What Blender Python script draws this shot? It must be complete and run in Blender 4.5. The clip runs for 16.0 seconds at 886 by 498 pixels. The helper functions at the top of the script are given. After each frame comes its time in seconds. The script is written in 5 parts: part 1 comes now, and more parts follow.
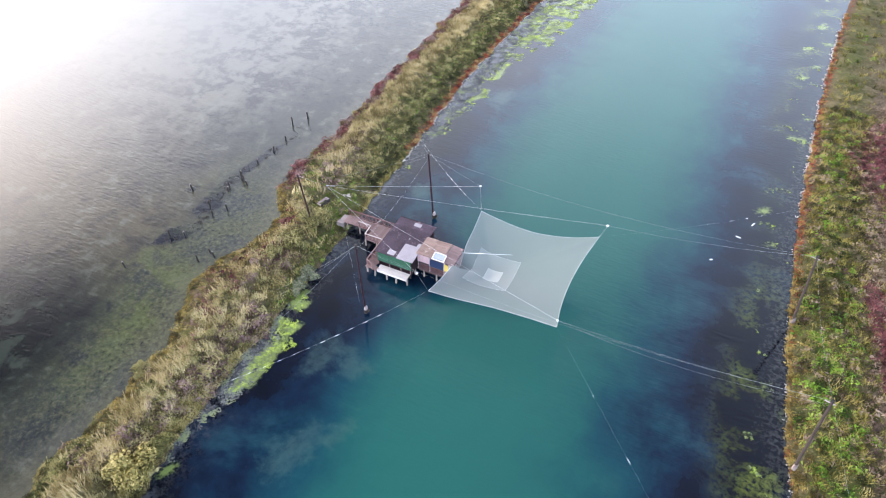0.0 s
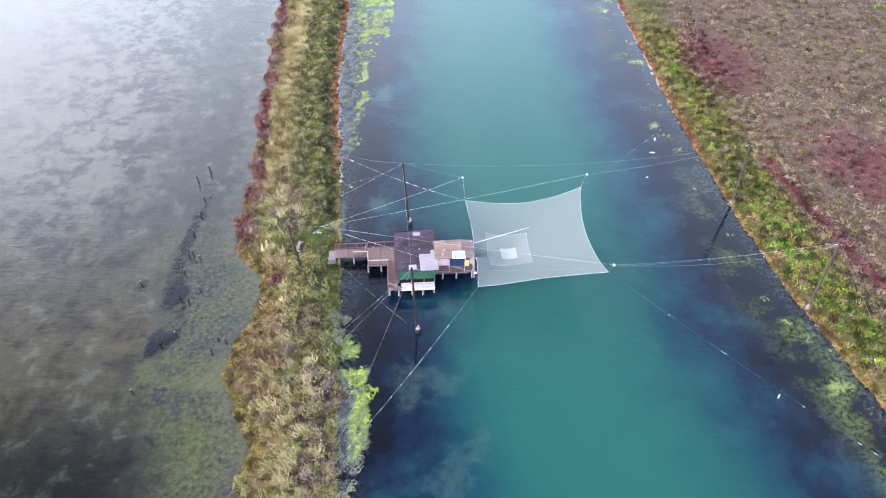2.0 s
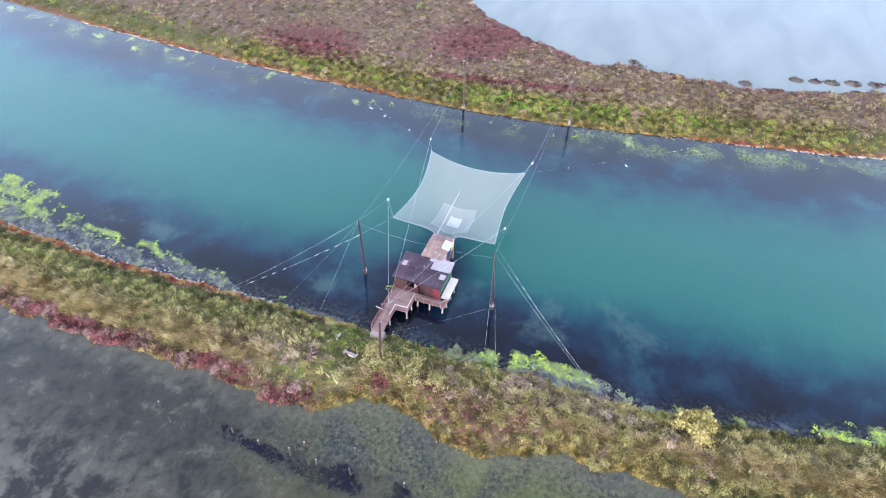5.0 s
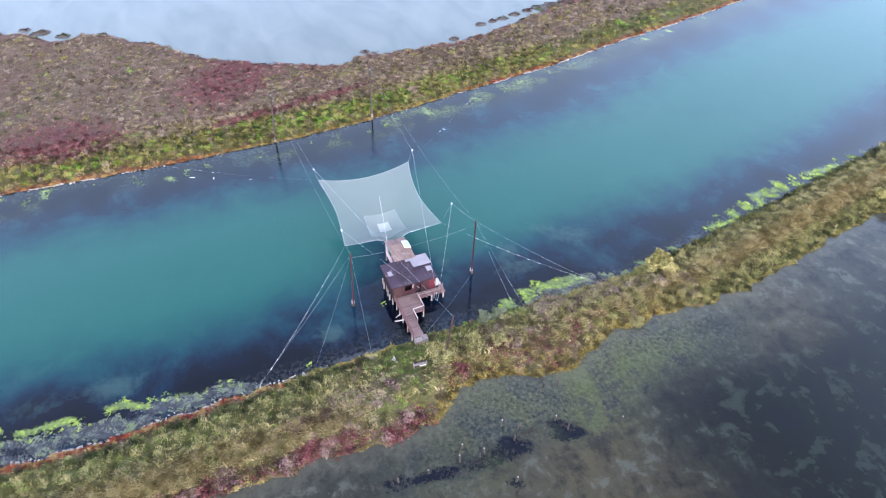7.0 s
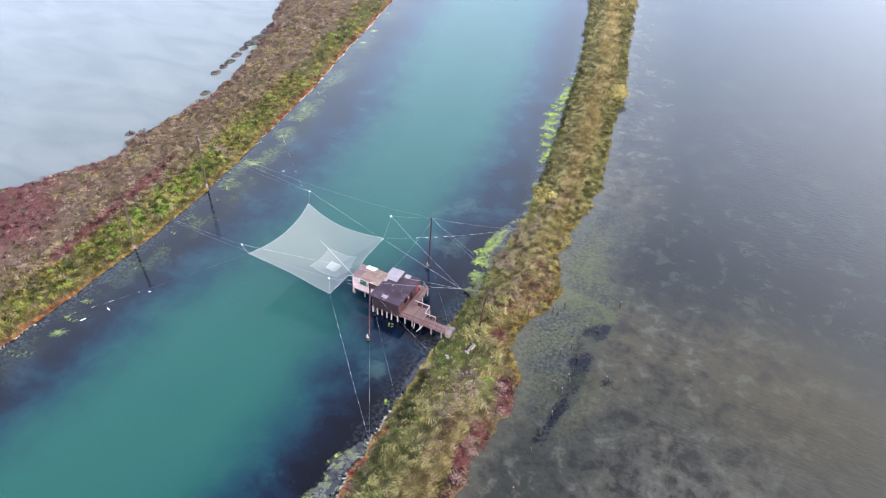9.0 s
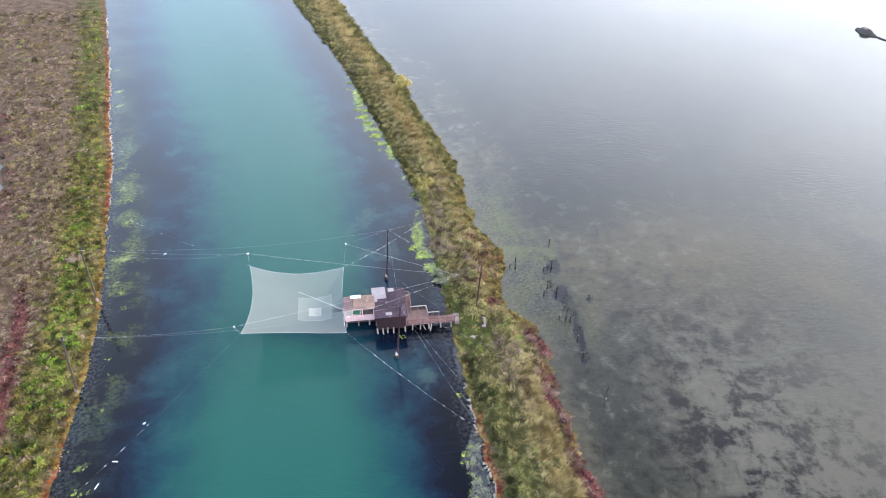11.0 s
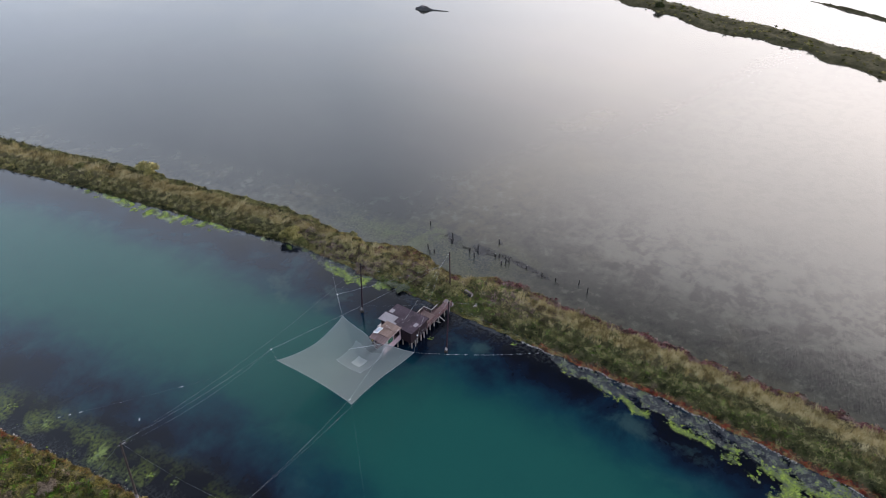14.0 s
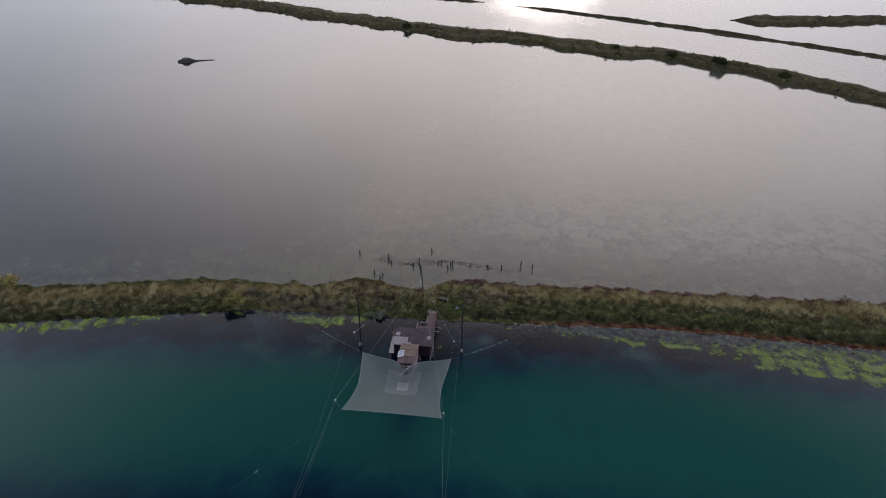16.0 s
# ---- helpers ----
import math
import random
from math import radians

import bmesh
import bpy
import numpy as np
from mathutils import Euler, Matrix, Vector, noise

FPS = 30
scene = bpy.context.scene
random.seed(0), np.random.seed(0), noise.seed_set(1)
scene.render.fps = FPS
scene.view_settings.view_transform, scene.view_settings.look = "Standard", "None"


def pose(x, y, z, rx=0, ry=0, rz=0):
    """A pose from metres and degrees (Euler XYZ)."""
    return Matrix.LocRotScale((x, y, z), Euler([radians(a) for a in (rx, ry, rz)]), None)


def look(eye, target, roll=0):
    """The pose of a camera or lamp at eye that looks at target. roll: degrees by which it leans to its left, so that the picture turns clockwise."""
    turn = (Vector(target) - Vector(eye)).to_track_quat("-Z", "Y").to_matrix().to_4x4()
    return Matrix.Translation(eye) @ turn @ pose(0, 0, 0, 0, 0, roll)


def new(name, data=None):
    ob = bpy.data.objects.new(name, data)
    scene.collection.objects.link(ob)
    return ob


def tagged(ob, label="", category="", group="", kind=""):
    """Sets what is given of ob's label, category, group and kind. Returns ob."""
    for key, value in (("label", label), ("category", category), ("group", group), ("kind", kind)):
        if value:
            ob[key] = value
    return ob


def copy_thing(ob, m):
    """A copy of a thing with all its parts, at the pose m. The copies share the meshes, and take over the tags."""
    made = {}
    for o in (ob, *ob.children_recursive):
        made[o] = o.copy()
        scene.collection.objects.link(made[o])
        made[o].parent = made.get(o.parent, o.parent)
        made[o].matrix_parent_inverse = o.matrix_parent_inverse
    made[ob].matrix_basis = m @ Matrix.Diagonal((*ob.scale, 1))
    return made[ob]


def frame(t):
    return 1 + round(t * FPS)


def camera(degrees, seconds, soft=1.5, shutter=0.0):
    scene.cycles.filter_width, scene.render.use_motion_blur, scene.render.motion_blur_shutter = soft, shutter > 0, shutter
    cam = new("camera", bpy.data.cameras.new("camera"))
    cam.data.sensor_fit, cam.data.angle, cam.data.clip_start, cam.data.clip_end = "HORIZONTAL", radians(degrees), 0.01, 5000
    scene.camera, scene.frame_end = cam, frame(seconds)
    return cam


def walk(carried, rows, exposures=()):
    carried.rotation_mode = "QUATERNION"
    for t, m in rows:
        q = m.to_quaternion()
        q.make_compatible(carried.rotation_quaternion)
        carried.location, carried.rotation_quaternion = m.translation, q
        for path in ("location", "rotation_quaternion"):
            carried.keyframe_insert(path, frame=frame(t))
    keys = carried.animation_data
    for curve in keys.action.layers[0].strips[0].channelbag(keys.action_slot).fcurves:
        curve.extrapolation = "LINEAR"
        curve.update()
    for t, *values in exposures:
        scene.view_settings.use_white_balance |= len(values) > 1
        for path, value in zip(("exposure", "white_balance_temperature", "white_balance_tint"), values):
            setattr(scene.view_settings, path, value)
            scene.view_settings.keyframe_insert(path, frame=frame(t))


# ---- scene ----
cam = camera(65.4, 16.0, soft=1.0)
PATH = [
    (0, (-0.785, 2.124, 59.239), (-1.39, 3.427, 57.849), 0.5),
    (0.5, (-6.691, -0.199, 59.41), (-7.152, 1.159, 58.016), 0.8),
    (1, (-13.919, -2.175, 59.83), (-14.208, -0.775, 58.432), 1.1),
    (1.5, (-22.273, -3.359, 60.331), (-22.369, -1.938, 58.926), 1.1),
    (2, (-31.871, -3.589, 61.001), (-31.739, -2.176, 59.591), 1.3),
    (2.5, (-42.736, -2.509, 61.92), (-42.347, -1.146, 60.509), 1.5),
    (3, (-54.108, 0.507, 62.859), (-53.461, 1.776, 61.456), 1.5),
    (3.5, (-64.618, 5.358, 63.594), (-63.747, 6.498, 62.2), 1.3),
    (4, (-74.086, 11.74, 64.498), (-73.013, 12.708, 63.115), 1.2),
    (4.2, (-77.325, 14.978, 64.766), (-76.18, 15.864, 63.386), 1.2),
    (6.3, (-96.096, 60.671, 68.835), (-94.645, 60.441, 67.477), 1.3),
    (6.5, (-96.366, 65.345, 68.933), (-94.928, 65.011, 67.584), 1.4),
    (7, (-94.502, 77.434, 69.325), (-93.139, 76.838, 67.989), 2.0),
    (7.5, (-90.663, 89.066, 70.067), (-89.415, 88.234, 68.745), 2.2),
    (8, (-84.901, 99.834, 70.714), (-83.805, 98.79, 69.406), 2.3),
    (8.5, (-77.528, 109.561, 71.248), (-76.62, 108.329, 69.96), 2.2),
    (9, (-68.899, 118.018, 71.745), (-68.211, 116.63, 70.48), 2.1),
    (9.5, (-58.82, 124.516, 72.199), (-58.367, 123.024, 70.947), 2.0),
    (9.7, (-54.515, 126.221, 72.339), (-54.155, 124.703, 71.088), 2.0),
    (11.8, (-7.044, 132.781, 75.318), (-7.635, 131.305, 74.105), 0.9),
    (12, (-2.501, 132.204, 75.432), (-3.172, 130.756, 74.227), 0.7),
    (12.5, (8.667, 128.348, 75.869), (7.794, 126.999, 74.677), 0.5),
    (13, (19.721, 123.19, 76.577), (18.665, 121.964, 75.402), 0.6),
    (13.5, (29.548, 116.423, 77.412), (28.33, 115.34, 76.252), 0.3),
    (14, (37.965, 108.651, 78.305), (36.618, 107.722, 77.156), 0.2),
    (14.5, (45.638, 100.041, 78.98), (44.17, 99.283, 77.853), 0.0),
    (15, (52.061, 90.482, 79.155), (50.501, 89.901, 78.046), -0.1),
    (15.5, (57.156, 79.937, 79.237), (55.523, 79.556, 78.147), 0.0),
    (16, (61.09, 68.7, 79.553), (59.411, 68.524, 78.48), 0.1),
]
EXPOSURE = [(0.0, 0.0, 6600, 10), (2.0, 0.2, 6450, 10), (4.2, 0.25, 6250, 10), (7.0, 0.05, 5950, 10), (9.5, 0.08, 6800, 10), (12.0, -0.32, 6700, 6),
            (13.0, -0.88, 6600, 6), (14.5, -1.55, 6500, 8), (16.0, -2.2, 6500, 10)]
walk(cam, [(t, look(eye, target, roll)) for t, eye, target, roll in PATH], EXPOSURE)

# ---- light: a bright overcast afternoon, the sun behind thin cloud in the west ----
SUN_AZ, SUN_EL = radians(272), radians(8)
sun_way = Vector((math.sin(SUN_AZ) * math.cos(SUN_EL), math.cos(SUN_AZ) * math.cos(SUN_EL), math.sin(SUN_EL)))


def node(nt, kind, sockets=None, **props):
    n = nt.nodes.new(kind)
    if "operation" in props:
        n.operation = props["operation"]
    if "interpolation_type" in props:
        n.interpolation_type = props["interpolation_type"]
    if "attribute_name" in props:
        n.attribute_name = props["attribute_name"]
    if "data_type" in props:
        n.data_type, n.blend_type = props["data_type"], props["blend_type"]
    if "sky_type" in props:
        n.sky_type, n.sun_disc = props["sky_type"], False
        n.sun_elevation, n.sun_rotation, n.dust_density = props["sun_elevation"], props["sun_rotation"], 2.0
    for k, v in (sockets or {}).items():
        s = n.inputs[k]
        if isinstance(v, bpy.types.NodeSocket):
            nt.links.new(v, s)
        else:
            s.default_value = v
    return n


def calc(nt, op, a, b=0.0, c=0.0):
    return node(nt, "ShaderNodeMath", {0: a, 1: b, 2: c}, operation=op).outputs[0]


def ramp(nt, fac, stops, mode="LINEAR"):
    n = node(nt, "ShaderNodeValToRGB", {0: fac})
    n.color_ramp.interpolation = mode
    el = n.color_ramp.elements
    while len(el) < len(stops):
        el.new(0.5)
    for e, (p, c) in zip(el, stops):
        e.position = p
        e.color = (*c, 1) if len(c) == 3 else c
    return n.outputs[0]


def grey(nt, fac, lo, hi):
    return node(nt, "ShaderNodeMapRange", {0: fac, 1: lo, 2: hi, 3: 0.0, 4: 1.0}, interpolation_type="SMOOTHSTEP").outputs[0]


def mix(nt, fac, a, b, blend="MIX"):
    n = node(nt, "ShaderNodeMix", data_type="RGBA", blend_type=blend)
    for k, v in ((0, fac), (6, a), (7, b)):
        if isinstance(v, bpy.types.NodeSocket):
            nt.links.new(v, n.inputs[k])
        else:
            n.inputs[k].default_value = v if k == 0 else (*v, 1)
    return n.outputs[2]


def noise_at(nt, scale, detail=4.0, rough=0.55, co=None, stretch=None, turn=0.0, distort=0.0):
    if co is None:
        co = node(nt, "ShaderNodeNewGeometry").outputs["Position"]
    if stretch:
        co = node(nt, "ShaderNodeMapping", {0: co, 2: (0, 0, turn), 3: stretch}).outputs[0]
    return node(nt, "ShaderNodeTexNoise", {0: co, 2: scale, 3: detail, 4: rough, "Distortion": distort}).outputs[0]


world = bpy.data.worlds.new("evening_sky")
scene.world = world
world.use_nodes = True
wt = world.node_tree
wt.nodes.clear()
sky = node(wt, "ShaderNodeTexSky", sky_type="NISHITA", sun_elevation=SUN_EL, sun_rotation=SUN_AZ)
way = node(wt, "ShaderNodeTexCoord").outputs["Generated"]
side = node(wt, "ShaderNodeVectorMath", {0: way, 1: (math.sin(SUN_AZ), math.cos(SUN_AZ), 0.25)}, operation="DOT_PRODUCT").outputs["Value"]
up = node(wt, "ShaderNodeSeparateXYZ", {0: way}).outputs[2]
band = calc(wt, "MULTIPLY", calc(wt, "ADD", calc(wt, "MULTIPLY", grey(wt, up, 0.14, 0.42), 0.65), 0.35), calc(wt, "SUBTRACT", 1.0, grey(wt, up, 0.5, 0.7)))
near = calc(wt, "MULTIPLY", grey(wt, side, 0.73, 1.08), band)
wide = grey(wt, side, -0.25, 0.85)
end = calc(wt, "SUBTRACT", 0.9, calc(wt, "MULTIPLY", grey(wt, side, 0.45, 0.9), 0.22))
clouds = noise_at(wt, 2.0, 6.0, 0.55, co=way, stretch=(1.0, 1.0, 2.6), distort=0.6)
low = mix(wt, wide, (29.5, 36.5, 50.5), (71.0, 75.0, 87.0))
high = mix(wt, wide, (7.5, 7.5, 9.5), (3.0, 3.2, 4.2))
veil = mix(wt, grey(wt, up, 0.45, end), low, high)
veil = mix(wt, near, veil, (222.0, 197.0, 192.0))
veil = mix(wt, calc(wt, "MULTIPLY", grey(wt, clouds, 0.35, 0.7), 0.32), veil, (0.66, 0.7, 0.76), "MULTIPLY")
mixed = mix(wt, 0.8, sky.outputs[0], veil)
back = node(wt, "ShaderNodeBackground", {0: mixed, 1: 0.1})
wt.links.new(back.outputs[0], node(wt, "ShaderNodeOutputWorld").inputs[0])

sun = new("sun", bpy.data.lights.new("sun", "SUN"))
sun.data.energy, sun.data.angle, sun.data.color = 0.7, radians(10), (1.0, 0.84, 0.74)
sun.matrix_world = look(sun_way * 50, (0, 0, 0))

# ---- materials ----


def material(name):
    m = bpy.data.materials.new(name)
    m.use_nodes = True
    nt = m.node_tree
    nt.nodes.clear()
    return m, nt


def finish(nt, colour, rough=0.8, metal=0.0, bump=None, depth=0.02, spec=0.5, ior=1.45, strength=0.6):
    p = node(nt, "ShaderNodeBsdfPrincipled", {"Roughness": rough, "Metallic": metal, "Specular IOR Level": spec, "IOR": ior})
    if isinstance(colour, bpy.types.NodeSocket):
        nt.links.new(colour, p.inputs["Base Color"])
    else:
        p.inputs["Base Color"].default_value = (*colour, 1)
    if bump is not None:
        b = node(nt, "ShaderNodeBump", {"Strength": strength, "Distance": depth, "Height": bump})
        nt.links.new(b.outputs[0], p.inputs["Normal"])
    nt.links.new(p.outputs[0], node(nt, "ShaderNodeOutputMaterial").inputs[0])
    return p


def worn(name, dark, light, scale=3.0, stretch=None, rough=0.8, metal=0.0, stain=None, spec=0.4):
    """A weathered surface: grain, larger stains, a shade of its own for each piece."""
    m, nt = material(name)
    own = node(nt, "ShaderNodeObjectInfo").outputs["Random"]
    isle = node(nt, "ShaderNodeNewGeometry").outputs["Random Per Island"]
    fine = noise_at(nt, scale * 6, 5, 0.65, stretch=stretch)
    broad = noise_at(nt, scale * 0.45, 3, 0.5)
    f = calc(nt, "ADD", calc(nt, "MULTIPLY", fine, 0.5), calc(nt, "MULTIPLY", broad, 0.5))
    f = calc(nt, "ADD", f, calc(nt, "MULTIPLY", calc(nt, "SUBTRACT", isle, 0.5), 0.28))
    f = calc(nt, "ADD", f, calc(nt, "MULTIPLY", calc(nt, "SUBTRACT", own, 0.5), 0.14))
    c = ramp(nt, f, [(0.28, dark), (0.72, light)])
    if stain:
        c = mix(nt, grey(nt, noise_at(nt, scale * 0.8, 6, 0.7), 0.55, 0.68), c, stain)
    finish(nt, c, rough, metal, fine, 0.015, spec)
    return m


def foliage(name, stops, patch=0.35):
    m, nt = material(name)
    isle = node(nt, "ShaderNodeNewGeometry").outputs["Random Per Island"]
    near_by = calc(nt, "MULTIPLY", calc(nt, "SUBTRACT", noise_at(nt, patch * 3.5, 3, 0.6), 0.5), 1.0)
    broad = calc(nt, "MULTIPLY", calc(nt, "SUBTRACT", noise_at(nt, patch * 0.6, 3, 0.5), 0.5), 1.1)
    tone = node(nt, "ShaderNodeAttribute", attribute_name="tone").outputs["Fac"]
    own = calc(nt, "ADD", calc(nt, "MULTIPLY", isle, 0.08), calc(nt, "MULTIPLY", tone, 0.95))
    f = calc(nt, "ADD", calc(nt, "ADD", own, 0.03), calc(nt, "ADD", near_by, broad))
    stops = [tuple(0.65 * v for v in stops[0]), *stops[1:-1], tuple(1.02 * v for v in stops[-1])]
    n = len(stops)
    c = ramp(nt, f, [(0.2 + 0.65 * i / (n - 1), (1.05 * s[0], 1.03 * s[1], 0.94 * s[2])) for i, s in enumerate(stops)])
    p = finish(nt, c, 0.75, spec=0.2)
    through_leaf = node(nt, "ShaderNodeBsdfTranslucent", {0: c})
    both = node(nt, "ShaderNodeMixShader", {0: 0.42, 1: p.outputs[0], 2: through_leaf.outputs[0]})
    nt.links.new(both.outputs[0], node(nt, "ShaderNodeOutputMaterial").inputs[0])
    return m


# water: one sheet; murky canal, shallow lake with weed, pale lagoon
WATER, nt = material("water")
region = node(nt, "ShaderNodeAttribute", attribute_name="region").outputs["Fac"]
deep_less_shade = node(nt, "ShaderNodeAttribute", attribute_name="deep_less_shade").outputs["Fac"]
shore = node(nt, "ShaderNodeAttribute", attribute_name="shore").outputs["Fac"]
shoal = node(nt, "ShaderNodeAttribute", attribute_name="shoal").outputs["Fac"]
green = node(nt, "ShaderNodeAttribute", attribute_name="green").outputs["Fac"]
pale_north = node(nt, "ShaderNodeAttribute", attribute_name="pale_north").outputs["Fac"]
dark_south = node(nt, "ShaderNodeAttribute", attribute_name="dark_south").outputs["Fac"]
big = noise_at(nt, 0.04, 4, 0.55, distort=0.2)
mid = noise_at(nt, 0.13, 5, 0.6, distort=0.3)
weed = noise_at(nt, 0.6, 6, 0.68, distort=0.3)
speck = noise_at(nt, 1.9, 6, 0.72, distort=0.25)
grain = noise_at(nt, 4.5, 4, 0.7)
# canal
soft_edge = calc(nt, "ADD", calc(nt, "MULTIPLY", calc(nt, "SUBTRACT", mid, 0.5), 1.3), calc(nt, "MULTIPLY", calc(nt, "SUBTRACT", big, 0.5), 0.7))
d = calc(nt, "ADD", deep_less_shade, calc(nt, "MULTIPLY", soft_edge, calc(nt, "SUBTRACT", 1.15, deep_less_shade)))
d = calc(nt, "ADD", d, calc(nt, "MULTIPLY", calc(nt, "SUBTRACT", weed, 0.5), calc(nt, "MULTIPLY", calc(nt, "SUBTRACT", 1.0, deep_less_shade), 0.3)))
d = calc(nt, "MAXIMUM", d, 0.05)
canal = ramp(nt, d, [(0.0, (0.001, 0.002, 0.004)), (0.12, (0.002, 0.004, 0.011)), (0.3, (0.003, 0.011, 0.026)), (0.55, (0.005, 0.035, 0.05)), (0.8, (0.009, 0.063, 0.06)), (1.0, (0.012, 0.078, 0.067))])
bank = calc(nt, "ADD", calc(nt, "MULTIPLY", shore, 0.3), calc(nt, "MULTIPLY", calc(nt, "SUBTRACT", weed, 0.5), 1.8))
litter = calc(nt, "MULTIPLY", calc(nt, "SUBTRACT", 1.0, grey(nt, bank, 0.0, 1.1)), grey(nt, speck, 0.42, 0.62))
canal = mix(nt, calc(nt, "MULTIPLY", litter, 0.4), canal, (0.075, 0.08, 0.075))
sunk = calc(nt, "MULTIPLY", calc(nt, "MULTIPLY", green, grey(nt, mid, 0.42, 0.58)), grey(nt, speck, 0.36, 0.6))
canal = mix(nt, calc(nt, "MULTIPLY", sunk, 0.75), canal, (0.13, 0.16, 0.02))
cloud = node(nt, "ShaderNodeAttribute", attribute_name="cloud").outputs["Fac"]
torn = calc(nt, "ADD", calc(nt, "MULTIPLY", calc(nt, "SUBTRACT", mid, 0.5), 1.8), calc(nt, "MULTIPLY", calc(nt, "SUBTRACT", weed, 0.5), 1.1))
wisp = calc(nt, "MULTIPLY", grey(nt, calc(nt, "ADD", calc(nt, "MULTIPLY", cloud, 0.8), calc(nt, "MULTIPLY", torn, 1.5)), 0.2, 1.1), grey(nt, cloud, 0.02, 0.2))
canal = mix(nt, calc(nt, "MULTIPLY", wisp, 0.42), canal, (0.045, 0.082, 0.075))
silt = calc(nt, "MULTIPLY", grey(nt, mid, 0.54, 0.7), calc(nt, "SUBTRACT", 1.0, grey(nt, deep_less_shade, 0.5, 1.0)))
canal = mix(nt, calc(nt, "MULTIPLY", silt, 0.09), canal, (0.05, 0.07, 0.085))
scum = node(nt, "ShaderNodeAttribute", attribute_name="scum").outputs["Fac"]
algae = node(nt, "ShaderNodeAttribute", attribute_name="algae").outputs["Fac"]
ragged = calc(nt, "MULTIPLY", calc(nt, "SUBTRACT", speck, 0.5), 1.6)
canal = mix(nt, calc(nt, "MULTIPLY", grey(nt, calc(nt, "ADD", scum, ragged), 0.2, 0.8), 0.6), canal, mix(nt, grain, (0.04, 0.045, 0.058), (0.11, 0.115, 0.125)))
canal = mix(nt, calc(nt, "MULTIPLY", grey(nt, calc(nt, "ADD", algae, ragged), 0.25, 0.8), 0.8), canal, mix(nt, grain, (0.12, 0.16, 0.06), (0.26, 0.33, 0.08)))
# lake
lake = ramp(nt, big, [(0.3, (0.022, 0.024, 0.023)), (0.5, (0.032, 0.033, 0.027)), (0.68, (0.056, 0.049, 0.031))])
puff = noise_at(nt, 0.24, 5, 0.62, distort=0.5)
blot = calc(nt, "ADD", calc(nt, "MULTIPLY", puff, 0.6), calc(nt, "MULTIPLY", weed, 0.4))
near_bank = calc(nt, "SUBTRACT", 1.0, calc(nt, "MULTIPLY", grey(nt, shore, 18.0, 48.0), 0.88))
lake = mix(nt, calc(nt, "MULTIPLY", node(nt, "ShaderNodeAttribute", attribute_name="amber").outputs["Fac"], 0.6), lake, (0.062, 0.049, 0.022))
lake = mix(nt, calc(nt, "MULTIPLY", grey(nt, blot, 0.47, 0.63), calc(nt, "MULTIPLY", near_bank, 0.8)), lake, (0.013, 0.012, 0.013))
lake = mix(nt, calc(nt, "MULTIPLY", grey(nt, blot, 0.47, 0.38), calc(nt, "MULTIPLY", near_bank, 0.75)), lake, (0.076, 0.078, 0.062))
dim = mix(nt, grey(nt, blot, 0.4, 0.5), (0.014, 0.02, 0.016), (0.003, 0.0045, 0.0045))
lake = mix(nt, calc(nt, "MULTIPLY", pale_north, 0.72), lake, mix(nt, calc(nt, "MULTIPLY", grey(nt, blot, 0.46, 0.58), near_bank), (0.118, 0.114, 0.096), (0.018, 0.018, 0.021)))
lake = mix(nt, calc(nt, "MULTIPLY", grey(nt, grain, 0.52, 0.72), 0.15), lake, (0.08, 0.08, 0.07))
lake = mix(nt, calc(nt, "MULTIPLY", dark_south, 0.96), lake, mix(nt, grey(nt, blot, 0.5, 0.62), dim, (0.004, 0.005, 0.008)))
lake = mix(nt, calc(nt, "MULTIPLY", shoal, 0.75), lake, mix(nt, grey(nt, mid, 0.42, 0.58), (0.026, 0.034, 0.034), (0.055, 0.062, 0.036)))
lake = mix(nt, calc(nt, "MULTIPLY", calc(nt, "MULTIPLY", shoal, 0.6), grey(nt, speck, 0.46, 0.7)), lake, (0.14, 0.13, 0.075))
lake = mix(nt, calc(nt, "MULTIPLY", shoal, grey(nt, speck, 0.46, 0.36)), lake, (0.012, 0.014, 0.02))
trench = node(nt, "ShaderNodeAttribute", attribute_name="trench").outputs["Fac"]
lake = mix(nt, calc(nt, "MULTIPLY", grey(nt, calc(nt, "ADD", trench, calc(nt, "MULTIPLY", calc(nt, "MULTIPLY", ragged, 1.2), grey(nt, trench, 0.0, 0.2))), 0.2, 0.55), 0.95), lake, (0.003, 0.005, 0.012))
moss = node(nt, "ShaderNodeAttribute", attribute_name="moss").outputs["Fac"]
lake = mix(nt, calc(nt, "MULTIPLY", calc(nt, "MULTIPLY", moss, grey(nt, blot, 0.58, 0.44)), 0.4), lake, mix(nt, speck, (0.035, 0.055, 0.012), (0.1, 0.115, 0.03)))
edge = calc(nt, "ADD", calc(nt, "MULTIPLY", shore, 0.25), calc(nt, "MULTIPLY", calc(nt, "SUBTRACT", weed, 0.5), 1.6))
lake = mix(nt, calc(nt, "MULTIPLY", calc(nt, "SUBTRACT", 1.0, grey(nt, edge, 0.0, 0.9)), 0.3), lake, (0.12, 0.115, 0.085))
